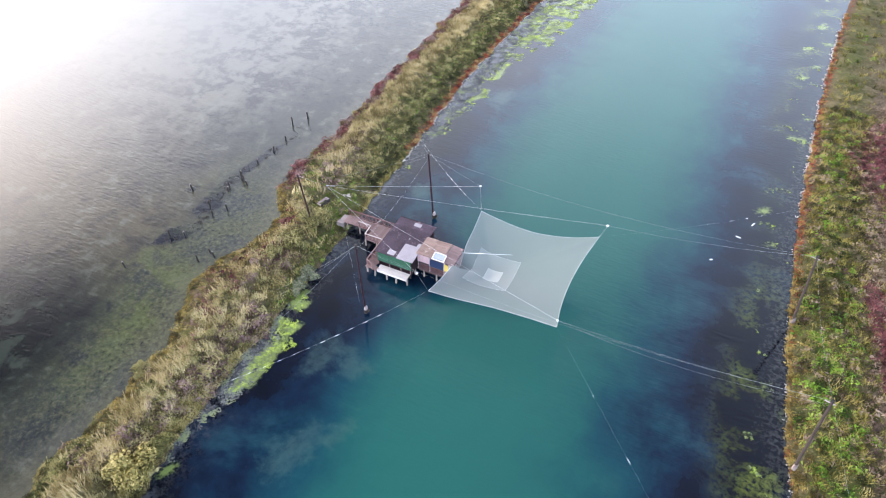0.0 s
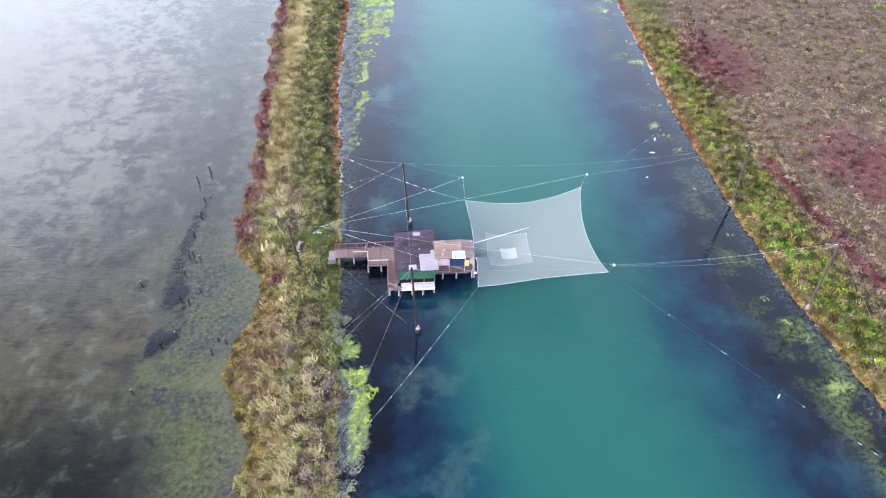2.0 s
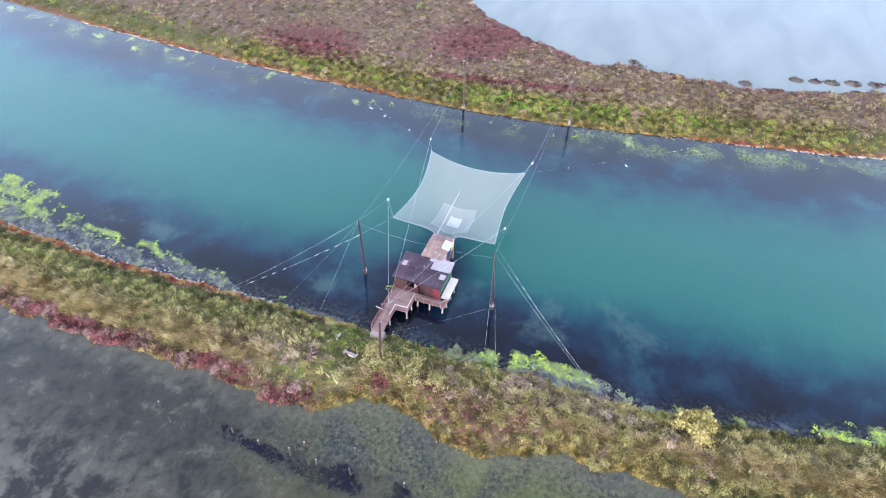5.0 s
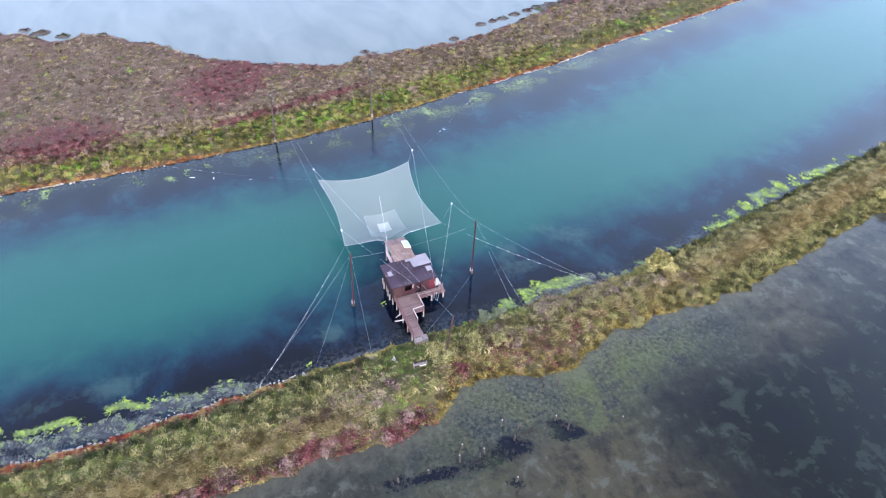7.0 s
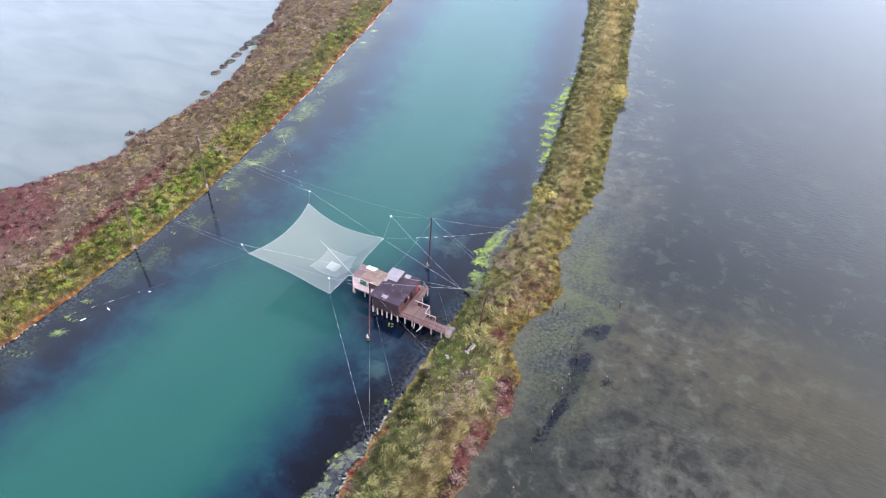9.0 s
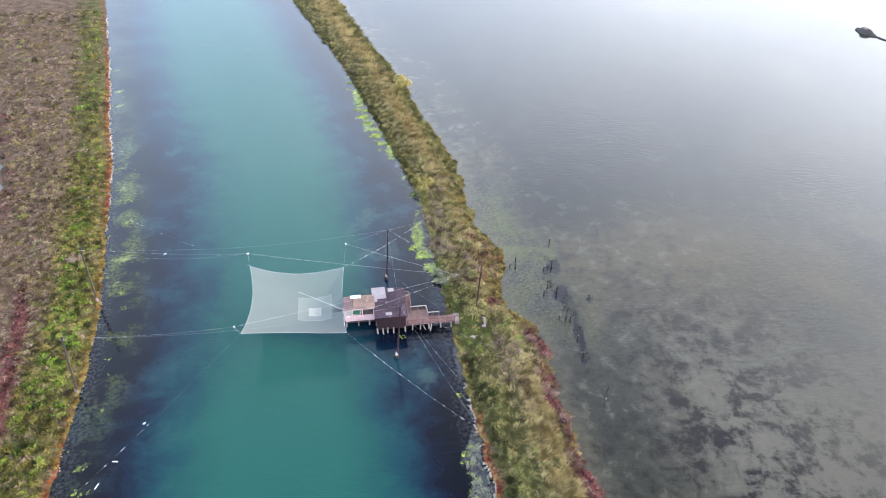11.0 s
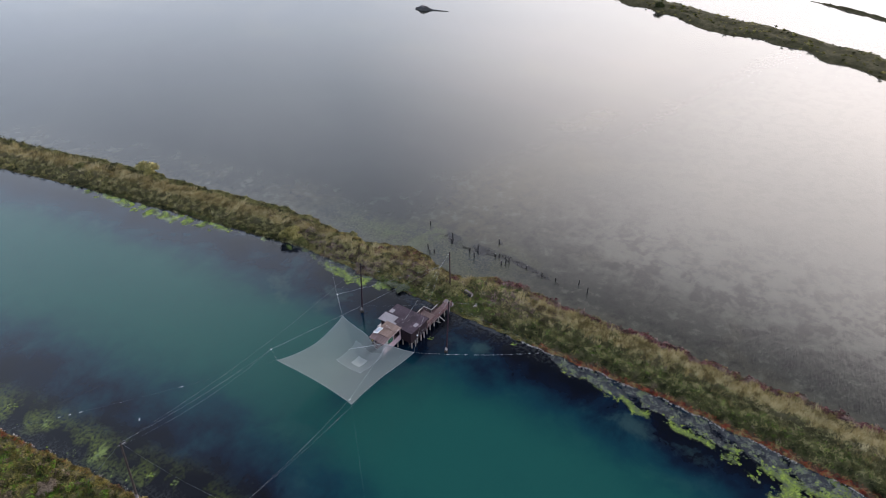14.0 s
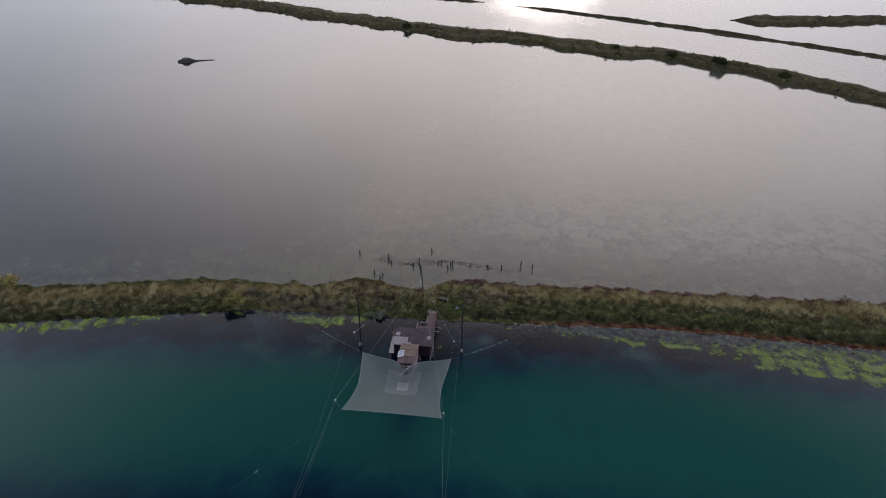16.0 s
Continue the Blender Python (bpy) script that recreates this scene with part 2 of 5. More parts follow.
# lagoon
streak = noise_at(nt, 0.05, 4, 0.5, stretch=(1.0, 2.2, 1.0), turn=0.5, distort=0.7)
lagoon = ramp(nt, streak, [(0.3, (0.1, 0.115, 0.11)), (0.7, (0.14, 0.155, 0.145))])
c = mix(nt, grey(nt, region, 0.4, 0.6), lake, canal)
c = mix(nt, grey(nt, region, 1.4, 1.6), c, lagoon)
ripple = noise_at(nt, 1.3, 3, 0.5, stretch=(0.4, 1.7, 1.0), turn=0.9, distort=0.5)
chop = noise_at(nt, 2.6, 2, 0.5, stretch=(0.45, 1.5, 1.0), turn=0.5, distort=0.3)
calm = grey(nt, noise_at(nt, 0.03, 3, 0.5), 0.38, 0.6)
h = calc(nt, "ADD", calc(nt, "MULTIPLY", ripple, calc(nt, "ADD", calm, 0.25)), calc(nt, "MULTIPLY", chop, 0.55))
h = calc(nt, "MULTIPLY", h, calc(nt, "ADD", calc(nt, "MULTIPLY", grey(nt, region, 0.4, 0.6), -0.2), 1.0))
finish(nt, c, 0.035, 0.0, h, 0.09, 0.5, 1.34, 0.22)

# land
LAND, nt = material("bank_soil")
pz = node(nt, "ShaderNodeSeparateXYZ", {0: node(nt, "ShaderNodeNewGeometry").outputs["Position"]}).outputs[2]
red = node(nt, "ShaderNodeAttribute", attribute_name="red").outputs["Fac"]
lush = node(nt, "ShaderNodeAttribute", attribute_name="lush").outputs["Fac"]
a = noise_at(nt, 0.5, 6, 0.65)
b = noise_at(nt, 3.5, 5, 0.7)
c = ramp(nt, a, [(0.3, (0.032, 0.03, 0.012)), (0.5, (0.072, 0.062, 0.028)), (0.7, (0.13, 0.108, 0.06))])
straw = node(nt, "ShaderNodeAttribute", attribute_name="straw").outputs["Fac"]
heath = node(nt, "ShaderNodeAttribute", attribute_name="heath").outputs["Fac"]
c = mix(nt, calc(nt, "MULTIPLY", heath, 0.85), c, mix(nt, grey(nt, calc(nt, "ADD", calc(nt, "MULTIPLY", a, 0.5), calc(nt, "MULTIPLY", b, 0.5)), 0.38, 0.62), (0.062, 0.042, 0.03), (0.165, 0.12, 0.09)))
c = mix(nt, calc(nt, "MULTIPLY", straw, 0.75), c, mix(nt, b, (0.14, 0.11, 0.05), (0.3, 0.24, 0.13)))
c = mix(nt, calc(nt, "MULTIPLY", lush, 0.6), c, mix(nt, b, (0.045, 0.068, 0.012), (0.11, 0.14, 0.032)))
rf = calc(nt, "MULTIPLY", red, grey(nt, calc(nt, "ADD", calc(nt, "MULTIPLY", a, 0.6), calc(nt, "MULTIPLY", b, 0.4)), 0.38, 0.56))
c = mix(nt, rf, c, mix(nt, b, (0.055, 0.018, 0.023), (0.14, 0.055, 0.058)))
c = mix(nt, calc(nt, "MULTIPLY", grey(nt, b, 0.5, 0.75), 0.35), c, (0.3, 0.26, 0.18))
rim = calc(nt, "SUBTRACT", 1.0, grey(nt, calc(nt, "ADD", pz, calc(nt, "MULTIPLY", calc(nt, "SUBTRACT", b, 0.5), 0.25)), 0.06, 0.16))
c = mix(nt, calc(nt, "MULTIPLY", rim, 0.4), c, (0.13, 0.09, 0.05))
finish(nt, c, 0.95, 0.0, b, 0.12, 0.15)

STRAW = foliage("dry_grass", [(0.24, 0.18, 0.075), (0.36, 0.28, 0.13), (0.46, 0.37, 0.195), (0.54, 0.45, 0.265)])
BUSH = foliage("olive_bush_leaf", [(0.045, 0.05, 0.016), (0.09, 0.092, 0.03), (0.15, 0.145, 0.05), (0.23, 0.215, 0.09)])
PALEBUSH = foliage("grey_green_leaf", [(0.12, 0.11, 0.042), (0.205, 0.19, 0.075), (0.29, 0.265, 0.12), (0.38, 0.34, 0.175)])
OCHRE = foliage("ochre_plants", [(0.08, 0.058, 0.015), (0.16, 0.115, 0.03), (0.24, 0.18, 0.052), (0.31, 0.25, 0.09)])
OLIVE = foliage("olive_grass", [(0.11, 0.1, 0.032), (0.21, 0.185, 0.06), (0.32, 0.275, 0.1), (0.43, 0.365, 0.17)])
MARSH = foliage("marsh_grass_blades", [(0.045, 0.048, 0.008), (0.11, 0.105, 0.02), (0.2, 0.175, 0.04), (0.29, 0.245, 0.09)])
GREEN = foliage("green_grass", [(0.03, 0.062, 0.006), (0.075, 0.145, 0.012), (0.13, 0.23, 0.022), (0.21, 0.3, 0.055)])
RED = foliage("red_glasswort", [(0.05, 0.015, 0.019), (0.105, 0.03, 0.036), (0.16, 0.055, 0.062), (0.22, 0.1, 0.105)])
MAUVE = foliage("mauve_shrub", [(0.065, 0.034, 0.036), (0.12, 0.07, 0.074), (0.18, 0.115, 0.118), (0.26, 0.18, 0.18)])
FLAME = foliage("orange_glasswort", [(0.17, 0.022, 0.014), (0.29, 0.045, 0.026), (0.35, 0.09, 0.045), (0.36, 0.21, 0.11)])
GREYISH = foliage("grey_shrub", [(0.155, 0.142, 0.06), (0.225, 0.207, 0.09), (0.295, 0.268, 0.13), (0.375, 0.332, 0.175)])
PINKISH = foliage("faded_sea_lavender", [(0.13, 0.09, 0.07), (0.21, 0.155, 0.12), (0.28, 0.215, 0.17), (0.34, 0.27, 0.215)])
SAGE = foliage("sage_leaf", [(0.08, 0.095, 0.06), (0.15, 0.17, 0.11), (0.22, 0.24, 0.16), (0.3, 0.31, 0.22)])
LAVENDER = foliage("dull_sea_lavender", [(0.105, 0.07, 0.058), (0.155, 0.108, 0.09), (0.205, 0.15, 0.125), (0.26, 0.2, 0.165)])
SHRUB = foliage("shrub_leaf", [(0.014, 0.019, 0.005), (0.03, 0.038, 0.01), (0.062, 0.07, 0.021), (0.11, 0.115, 0.042)])
BROWNISH = foliage("brown_marsh_plants", [(0.09, 0.062, 0.042), (0.135, 0.098, 0.068), (0.185, 0.14, 0.1), (0.24, 0.19, 0.135)])
ALGAE = foliage("floating_algae", [(0.13, 0.155, 0.11), (0.19, 0.24, 0.1), (0.25, 0.36, 0.035), (0.34, 0.43, 0.09)], 0.3)
SCUM = foliage("bleached_algae", [(0.05, 0.054, 0.066), (0.09, 0.096, 0.107), (0.14, 0.15, 0.145), (0.15, 0.185, 0.1)], 0.5)
WOOD = worn("weathered_planks", (0.08, 0.052, 0.05), (0.24, 0.165, 0.16), 1.6, (1, 6, 1), 0.85)
DECK = worn("grey_pink_deck_boards", (0.07, 0.042, 0.041), (0.21, 0.138, 0.135), 1.4, None, 0.85)
RAIL = worn("dark_red_rail", (0.07, 0.028, 0.028), (0.16, 0.075, 0.072), 3.0)
PALE = worn("pale_timber", (0.26, 0.22, 0.21), (0.5, 0.44, 0.42), 2.0)
WHITEDECK = worn("whitewashed_timber", (0.4, 0.36, 0.34), (0.66, 0.61, 0.58), 2.0)
DARKRED = worn("dark_red_boards", (0.016, 0.006, 0.009), (0.042, 0.013, 0.018), 2.0, (3, 3, 0.6))
BRIGHTRED = worn("bright_red_boards", (0.05, 0.007, 0.012), (0.11, 0.015, 0.024), 2.0, (3, 3, 0.6))
MAROON = worn("purple_black_boards", (0.009, 0.004, 0.006), (0.027, 0.012, 0.016), 2.0, (3, 3, 0.6))
RUST = worn("orange_brown_boards", (0.022, 0.009, 0.009), (0.055, 0.024, 0.022), 2.0, (3, 3, 0.6))
GREENWALL = worn("green_painted_boards", (0.012, 0.055, 0.032), (0.03, 0.115, 0.065), 2.0, (4, 4, 0.6), 0.6)
FELT = worn("purple_grey_roof_sheet", (0.026, 0.016, 0.027), (0.098, 0.062, 0.092), 1.2, None, 0.65, 0.0, (0.15, 0.105, 0.13))
PORCHROOF = worn("rusty_brown_roof", (0.1, 0.064, 0.054), (0.25, 0.17, 0.145), 1.5, None, 0.75, 0.0, (0.4, 0.33, 0.3))
METALSHEET = worn("pale_metal_sheet", (0.15, 0.135, 0.155), (0.31, 0.28, 0.305), 1.2, None, 0.45, 0.0)
PINK = worn("faded_pink_board", (0.5, 0.3, 0.3), (0.72, 0.5, 0.5), 2.0)
YELLOW = worn("yellow_board", (0.5, 0.34, 0.05), (0.68, 0.5, 0.12), 2.0)
NAVY = worn("navy_tarpaulin", (0.012, 0.022, 0.055), (0.03, 0.05, 0.11), 1.5, None, 0.4)
CELL = worn("solar_cells", (0.24, 0.28, 0.36), (0.4, 0.44, 0.5), 1.0, None, 0.12, 0.0, None, 0.8)
FRAMEWHITE = worn("white_aluminium", (0.66, 0.66, 0.68), (0.85, 0.85, 0.85), 2.0, None, 0.4)
CONCRETE = worn("pale_concrete", (0.13, 0.105, 0.1), (0.27, 0.225, 0.215), 2.0)
PILE = worn("pale_pile", (0.15, 0.12, 0.1), (0.4, 0.34, 0.3), 2.0)
POLE = worn("dark_brown_pole", (0.025, 0.016, 0.017), (0.07, 0.042, 0.04), 2.0)
REDPOLE = worn("red_brown_pole", (0.012, 0.005, 0.008), (0.036, 0.014, 0.021), 2.0)
OLDPOLE = worn("old_grey_pole", (0.03, 0.022, 0.018), (0.08, 0.058, 0.047), 2.0)
ROPE = worn("pale_rope", (0.45, 0.47, 0.48), (0.68, 0.7, 0.7), 4.0, None, 0.7)
WIRE = worn("grey_wire", (0.24, 0.27, 0.28), (0.42, 0.45, 0.46), 4.0, None, 0.5)
WHITE = worn("white_plastic", (0.7, 0.7, 0.7), (0.86, 0.86, 0.85), 2.0, None, 0.5)
STAKE = worn("dark_wet_wood", (0.02, 0.018, 0.016), (0.06, 0.05, 0.045), 2.0)
ROCK = worn("dark_rubble", (0.03, 0.028, 0.026), (0.1, 0.09, 0.085), 1.0)


def netting(name, cover, tone):
    """Fine mesh cloth: threads scatter light, the gaps between them let the view through."""
    m, nt = material(name)
    weave = noise_at(nt, 0.35, 1, 0.4)
    f = calc(nt, "ADD", cover - 0.02, calc(nt, "MULTIPLY", weave, 0.04))
    thread = node(nt, "ShaderNodeBsdfDiffuse", {0: (*tone, 1)})
    glow = node(nt, "ShaderNodeBsdfTranslucent", {0: (*tone, 1)})
    cloth = node(nt, "ShaderNodeMixShader", {0: 0.35, 1: thread.outputs[0], 2: glow.outputs[0]})
    gap = node(nt, "ShaderNodeBsdfTransparent")
    both = node(nt, "ShaderNodeMixShader", {0: f, 1: gap.outputs[0], 2: cloth.outputs[0]})
    nt.links.new(both.outputs[0], node(nt, "ShaderNodeOutputMaterial").inputs[0])
    return m


NET_OUTER = netting("net_mesh", 0.54, (0.34, 0.375, 0.365))
NET_INNER = netting("fine_net_mesh", 0.62, (0.4, 0.43, 0.42))
NET_POCKET = netting("white_net_mesh", 0.78, (0.56, 0.58, 0.56))

# ---- mesh helpers ----
rng = np.random.default_rng(7)


def mesh_of(name, verts, faces, mat):
    """A mesh from arrays; faces all of one size."""
    verts, faces = np.asarray(verts, np.float32), np.asarray(faces, np.int32)
    me = bpy.data.meshes.new(name)
    k = faces.shape[1]
    me.vertices.add(len(verts))
    me.vertices.foreach_set("co", verts.ravel())
    me.loops.add(faces.size)
    me.loops.foreach_set("vertex_index", faces.ravel())
    me.polygons.add(len(faces))
    me.polygons.foreach_set("loop_start", np.arange(0, faces.size, k, dtype=np.int32))
    me.update(calc_edges=True)
    me.validate()
    me.materials.append(mat)
    return me


def smooth(me):
    me.polygons.foreach_set("use_smooth", [True] * len(me.polygons))
    return me


def values(me, name, a):
    at = me.attributes.new(name, "FLOAT", "POINT")
    at.data.foreach_set("value", np.asarray(a, np.float32).ravel())


def grid_faces(nr, nc):
    i = np.arange(nr - 1)[:, None] * nc + np.arange(nc - 1)[None, :]
    return np.stack([i, i + 1, i + nc + 1, i + nc], -1).reshape(-1, 4)


def part(name, bm, mat, parent=None, label="", shade=False):
    me = bpy.data.meshes.new(name)
    bm.to_mesh(me)
    bm.free()
    me.materials.append(mat)
    if shade:
        smooth(me)
    ob = new(name, me)
    if parent:
        ob.parent = parent
    return tagged(ob, label)


def thing(name, x, y, z, label, category, group="", kind=""):
    ob = new(name)
    ob.matrix_world = pose(x, y, z)
    ob.empty_display_size = 0.2
    return tagged(ob, label, category, group, kind)


def box(bm, x0, x1, y0, y1, z0, z1, bevel=0.0, m=None):
    r = bmesh.ops.create_cube(bm, size=1.0)
    t = Matrix.LocRotScale(((x0 + x1) / 2, (y0 + y1) / 2, (z0 + z1) / 2), None, (x1 - x0, y1 - y0, z1 - z0))
    bmesh.ops.transform(bm, matrix=(m @ t) if m else t, verts=r["verts"])
    if bevel:
        es = list({e for v in r["verts"] for e in v.link_edges})
        bmesh.ops.bevel(bm, geom=es, offset=bevel, segments=1, affect="EDGES")
    return bm


def rod(bm, a, b, r0, r1=None, n=8):
    a, b = Vector(a), Vector(b)
    r1 = r0 if r1 is None else r1
    m = Matrix.Translation((a + b) / 2) @ (b - a).to_track_quat("Z", "Y").to_matrix().to_4x4()
    bmesh.ops.create_cone(bm, cap_ends=True, segments=n, radius1=r0, radius2=r1, depth=(b - a).length, matrix=m)
    return bm


def one(fn, *a, **k):
    return fn(bmesh.new(), *a, **k)


def fbm(x, y, scale, octaves=4, seed=0.0):
    """Fractal noise on arrays, about -1 to 1, from turned sines of a fixed seed."""
    r = np.random.default_rng(int(1000 + seed * 10))
    out, amp, f = np.zeros(np.broadcast(x, y).shape), 1.0, 1.0 / scale
    for _ in range(octaves):
        for _ in range(4):
            t, p, q = r.uniform(0, 6.283), r.uniform(0, 6.283), r.uniform(0.7, 1.4)
            out = out + amp * 0.35 * np.sin((x * np.cos(t) + y * np.sin(t)) * f * q * 6.283 + p + 1.3 * np.sin((y * np.cos(t) - x * np.sin(t)) * f * 2.1 + q * 9))
        amp, f = amp * 0.55, f * 2.03
    return out


# ---- shores: x of each waterline along y ----
def line(pairs, y, wobble=0.0, seed=0.0, soft=3.0):
    ys, xs = np.array([p[0] for p in pairs], float), np.array([p[1] for p in pairs], float)
    x = sum(np.interp(y + o, ys, xs) for o in np.linspace(-soft, soft, 7)) / 7
    return x + wobble * fbm(y, y * 0.0, 7.0, 4, seed)


WEST_CANAL = [(-600, 120), (-300, 42), (-124, -4.4), (-89, -12.8), (-54, -22.5), (-30, -28.3), (-14, -31.2), (0, -34.2), (13, -36.5), (24, -38.7), (40, -38.5),
              (60, -39.0), (78, -39.6), (95, -40.5), (110, -40.0), (130, -38.9), (147, -39.2), (165, -38.0), (300, -25.0), (600, 0.0)]
WEST_LAKE = [(-600, 104), (-300, 25), (-124, -19.0), (-90, -26.5), (-60, -33.0), (-30, -40.6), (-20, -41.2), (0, -45.5), (14, -47.3), (25, -46.6), (34, -47.5),
             (39, -50.2), (44, -50.6), (48, -48.6), (52, -47.4), (56, -50.0), (59, -51.8), (65, -52.4), (75, -51.6), (85, -52.3), (120, -52.6), (134, -53.0), (300, -42.0), (600, -18.0)]
EAST_CANAL = [(-600, 172), (-300, 97), (-62, 38.0), (-37, 32.0), (-20, 28.5), (-1, 23.5), (13, 20.8), (24, 18.8), (36, 16.6), (49, 14.4), (62, 13.3), (80, 12.7),
              (95, 12.8), (110, 13.2), (134, 14.3), (157, 16.0), (300, 30.0), (600, 60.0)]
EAST_LAGOON = [(-600, 200), (-300, 125), (-60, 76.0), (-30, 59.0), (-15, 51.0), (1, 44.5), (14, 40.2), (28, 39.0), (36, 40.3), (45, 38.0), (53, 41.0), (62, 45.0),
               (72, 51.0), (79, 60.0), (88, 66.5), (94, 70.0), (100, 68.5), (107, 75.0), (112, 77.0), (130, 90.0), (160, 120.0), (300, 165.0), (600, 260.0)]


def west_canal(y):
    return line(WEST_CANAL, y, 0.22, 1.0)


def west_lake(y):
    return line(WEST_LAKE, y, 0.55, 2.0, 1.5)


def east_canal(y):
    return line(EAST_CANAL, y, 0.2, 3.0)


def east_lagoon(y):
    return line(EAST_LAGOON, y, 0.7, 4.0, 1.5)


def ease(a, lo, hi):
    t = np.clip((a - lo) / (hi - lo), 0, 1)
    return t * t * (3 - 2 * t)


def steps(*runs):
    """Coordinates from runs of (start, stop, step)."""
    return np.unique(np.concatenate([np.arange(a, b + 1e-6, s) for a, b, s in runs]))


def bump(a, centre, width):
    return np.exp(-((a - centre) / width) ** 2)


# ---- where algae gather ----
def north_algae(x, y):
    d = x - west_canal(y.ravel()).reshape(y.shape)
    outer = np.interp(y, [77, 82, 92, 105, 113, 122, 135, 150, 158], [0.5, 3.0, 4.2, 4.5, 8.0, 8.6, 9.5, 6.0, 2.0])
    n = fbm(x, y, 5.0, 5, 61.0)
    core = np.interp(y, [77, 95, 108, 116, 135, 158], [0.35, 0.3, 0.35, 0.9, 0.9, 0.6])
    inner = outer * np.interp(y, [77, 105, 114, 125], [0.62, 0.55, 0.25, 0.12])
    return np.where((d > inner + 0.7 * n) & (d > 0.3) & (d < outer + 0.8 * n), 0.75 * core + 0.8 * n + 0.6 * fbm(x, y, 1.3, 4, 62.0) - 0.25, -1)


def north_scum(x, y):
    d = x - west_canal(y.ravel()).reshape(y.shape)
    return np.where((d > 0.1) & (d < np.interp(y, [76, 80, 90, 110, 150], [0.3, 2.6, 3.2, 3.6, 3.0])), 0.4 + 0.6 * fbm(x, y, 4.0, 5, 63.0) + 0.4 * fbm(x, y, 1.0, 3, 71.0), -1)


def mid_algae(x, y):
    d = x - west_canal(y.ravel()).reshape(y.shape)
    outer = np.interp(y, [28, 30.5, 33, 38, 42, 45], [0.2, 2.4, 3.6, 3.2, 1.6, 0.2])
    return np.where((d > 0.5 + 0.9 * bump(y, 32, 5)) & (d < outer + 0.5 * fbm(x, y, 3, 3, 65.0)), 0.4 + 0.8 * fbm(x, y, 4, 4, 64.0) + 0.4 * fbm(x, y, 1.0, 3, 72.0), -1)


def mid_scum(x, y):
    d = x - west_canal(y.ravel()).reshape(y.shape)
    return np.where((d > -0.1) & (d < np.interp(y, [22, 26, 30, 36, 41], [0.4, 1.3, 2.6, 1.6, 0.1]) + 0.4 * fbm(x, y, 2, 3, 66.0)), 0.7 + fbm(x, y, 3, 4, 67.0), -1)


def south_algae(x, y):
    d = x - west_canal(y.ravel()).reshape(y.shape)
    outer = np.interp(y, [-34, -24, -10, 2, 9], [0.5, 2.4, 3.2, 2.6, 0.2])
    return np.where((d > 0.3) & (d < outer + 0.6 * fbm(x, y, 3, 3, 68.0)), 0.15 + 0.8 * fbm(x, y, 4, 4, 69.0) + 0.4 * fbm(x, y, 1.0, 3, 73.0), -1)


def east_algae(x, y):
    d = east_canal(y.ravel()).reshape(y.shape) - x
    return np.where((d > 0.6) & (d < 4.5), 0.75 * fbm(x, y, 5, 5, 70.0) - np.interp(y, [-10, 10, 28, 45, 60, 75, 95, 150], [0.75, 0.5, 0.45, 0.6, 0.7, 0.5, 0.4, 0.4]), -1)


# ---- water: one sheet to the horizon ----
wx = steps((-4000, -400, 600), (-400, -100, 20), (-100, -30, 1.0), (-30, 5, 1.75), (5, 90, 1.7), (90, 400, 20), (400, 4000, 600))
wy = steps((-4000, -400, 600), (-400, -140, 10), (-140, 180, 1.6), (180, 400, 10), (400, 4000, 600))
X, Y = np.meshgrid(wx, wy)
wc, wl, ec, el = (np.repeat(f(wy)[:, None], len(wx), 1) for f in (west_canal, west_lake, east_canal, east_lagoon))
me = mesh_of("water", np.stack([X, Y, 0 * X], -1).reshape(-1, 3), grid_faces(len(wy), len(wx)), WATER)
values(me, "region", np.where(X < (wc + wl) / 2, 0.0, np.where(X < (ec + el) / 2, 1.0, 2.0)))
dw, de = X - wc, ec - X
# the y 54.8 term paints the hut's shade and reflection as dark water
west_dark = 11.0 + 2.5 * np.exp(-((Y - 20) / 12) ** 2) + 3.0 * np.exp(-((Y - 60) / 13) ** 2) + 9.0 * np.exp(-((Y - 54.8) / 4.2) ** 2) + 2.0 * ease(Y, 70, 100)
values(me, "deep_less_shade", (0.09 + 0.91 * ease(dw, west_dark * 0.1, west_dark * 1.7) * ease(de, 3.0, 22.0 + 7.0 * (1 - ease(Y, 35, 75)) * ease(Y, -40, 0))))
values(me, "shore", np.where(X < (wc + wl) / 2, np.clip(wl - X, 0, 50), np.where(X < ec, np.clip(np.minimum(dw, de), 0, 50), np.clip(X - el, 0, 50))))
cove = np.exp(-((Y - 50) / 13) ** 2) * (1 - ease(wl - X, 7, 12.0)) + 0.85 * np.exp(-((Y - 27) / 13) ** 2) * (1 - ease(wl - X, 4, 11))
values(me, "shoal", np.clip(cove, 0, 1))
CLOUDS = ((-27.6, 37.8, 2.0, 2.6), (-31.0, 39.8, 1.8, 2.2), (-27.5, 47.0, 1.6, 1.5), (-31.3, 36.0, 1.5, 1.8), (-27.2, 28.1, 2.0, 3.0), (-25.1, 30.6, 1.5, 2.2), (-28.2, 24.6, 1.8, 2.0),
          (-34.9, 67.2, 1.5, 1.1), (-27.6, 73.8, 0.7, 2.0), (-33.5, 66.8, 0.9, 1.0), (-32.4, 84.0, 1.0, 1.8), (-33.0, 94.0, 1.6, 4.5), (-32.5, 102.0, 1.8, 3.5), (-32.0, 61.0, 1.2, 0.8))
values(me, "cloud", np.clip(sum(np.exp(-((X - a) / p) ** 2 - ((Y - b) / q) ** 2) for a, b, p, q in CLOUDS), 0, 1))
# paler lake water towards the north, away from the bank
values(me, "pale_north", np.clip(ease(Y, 48, 85) * ease(wl - X, 6, 24), 0, 1))
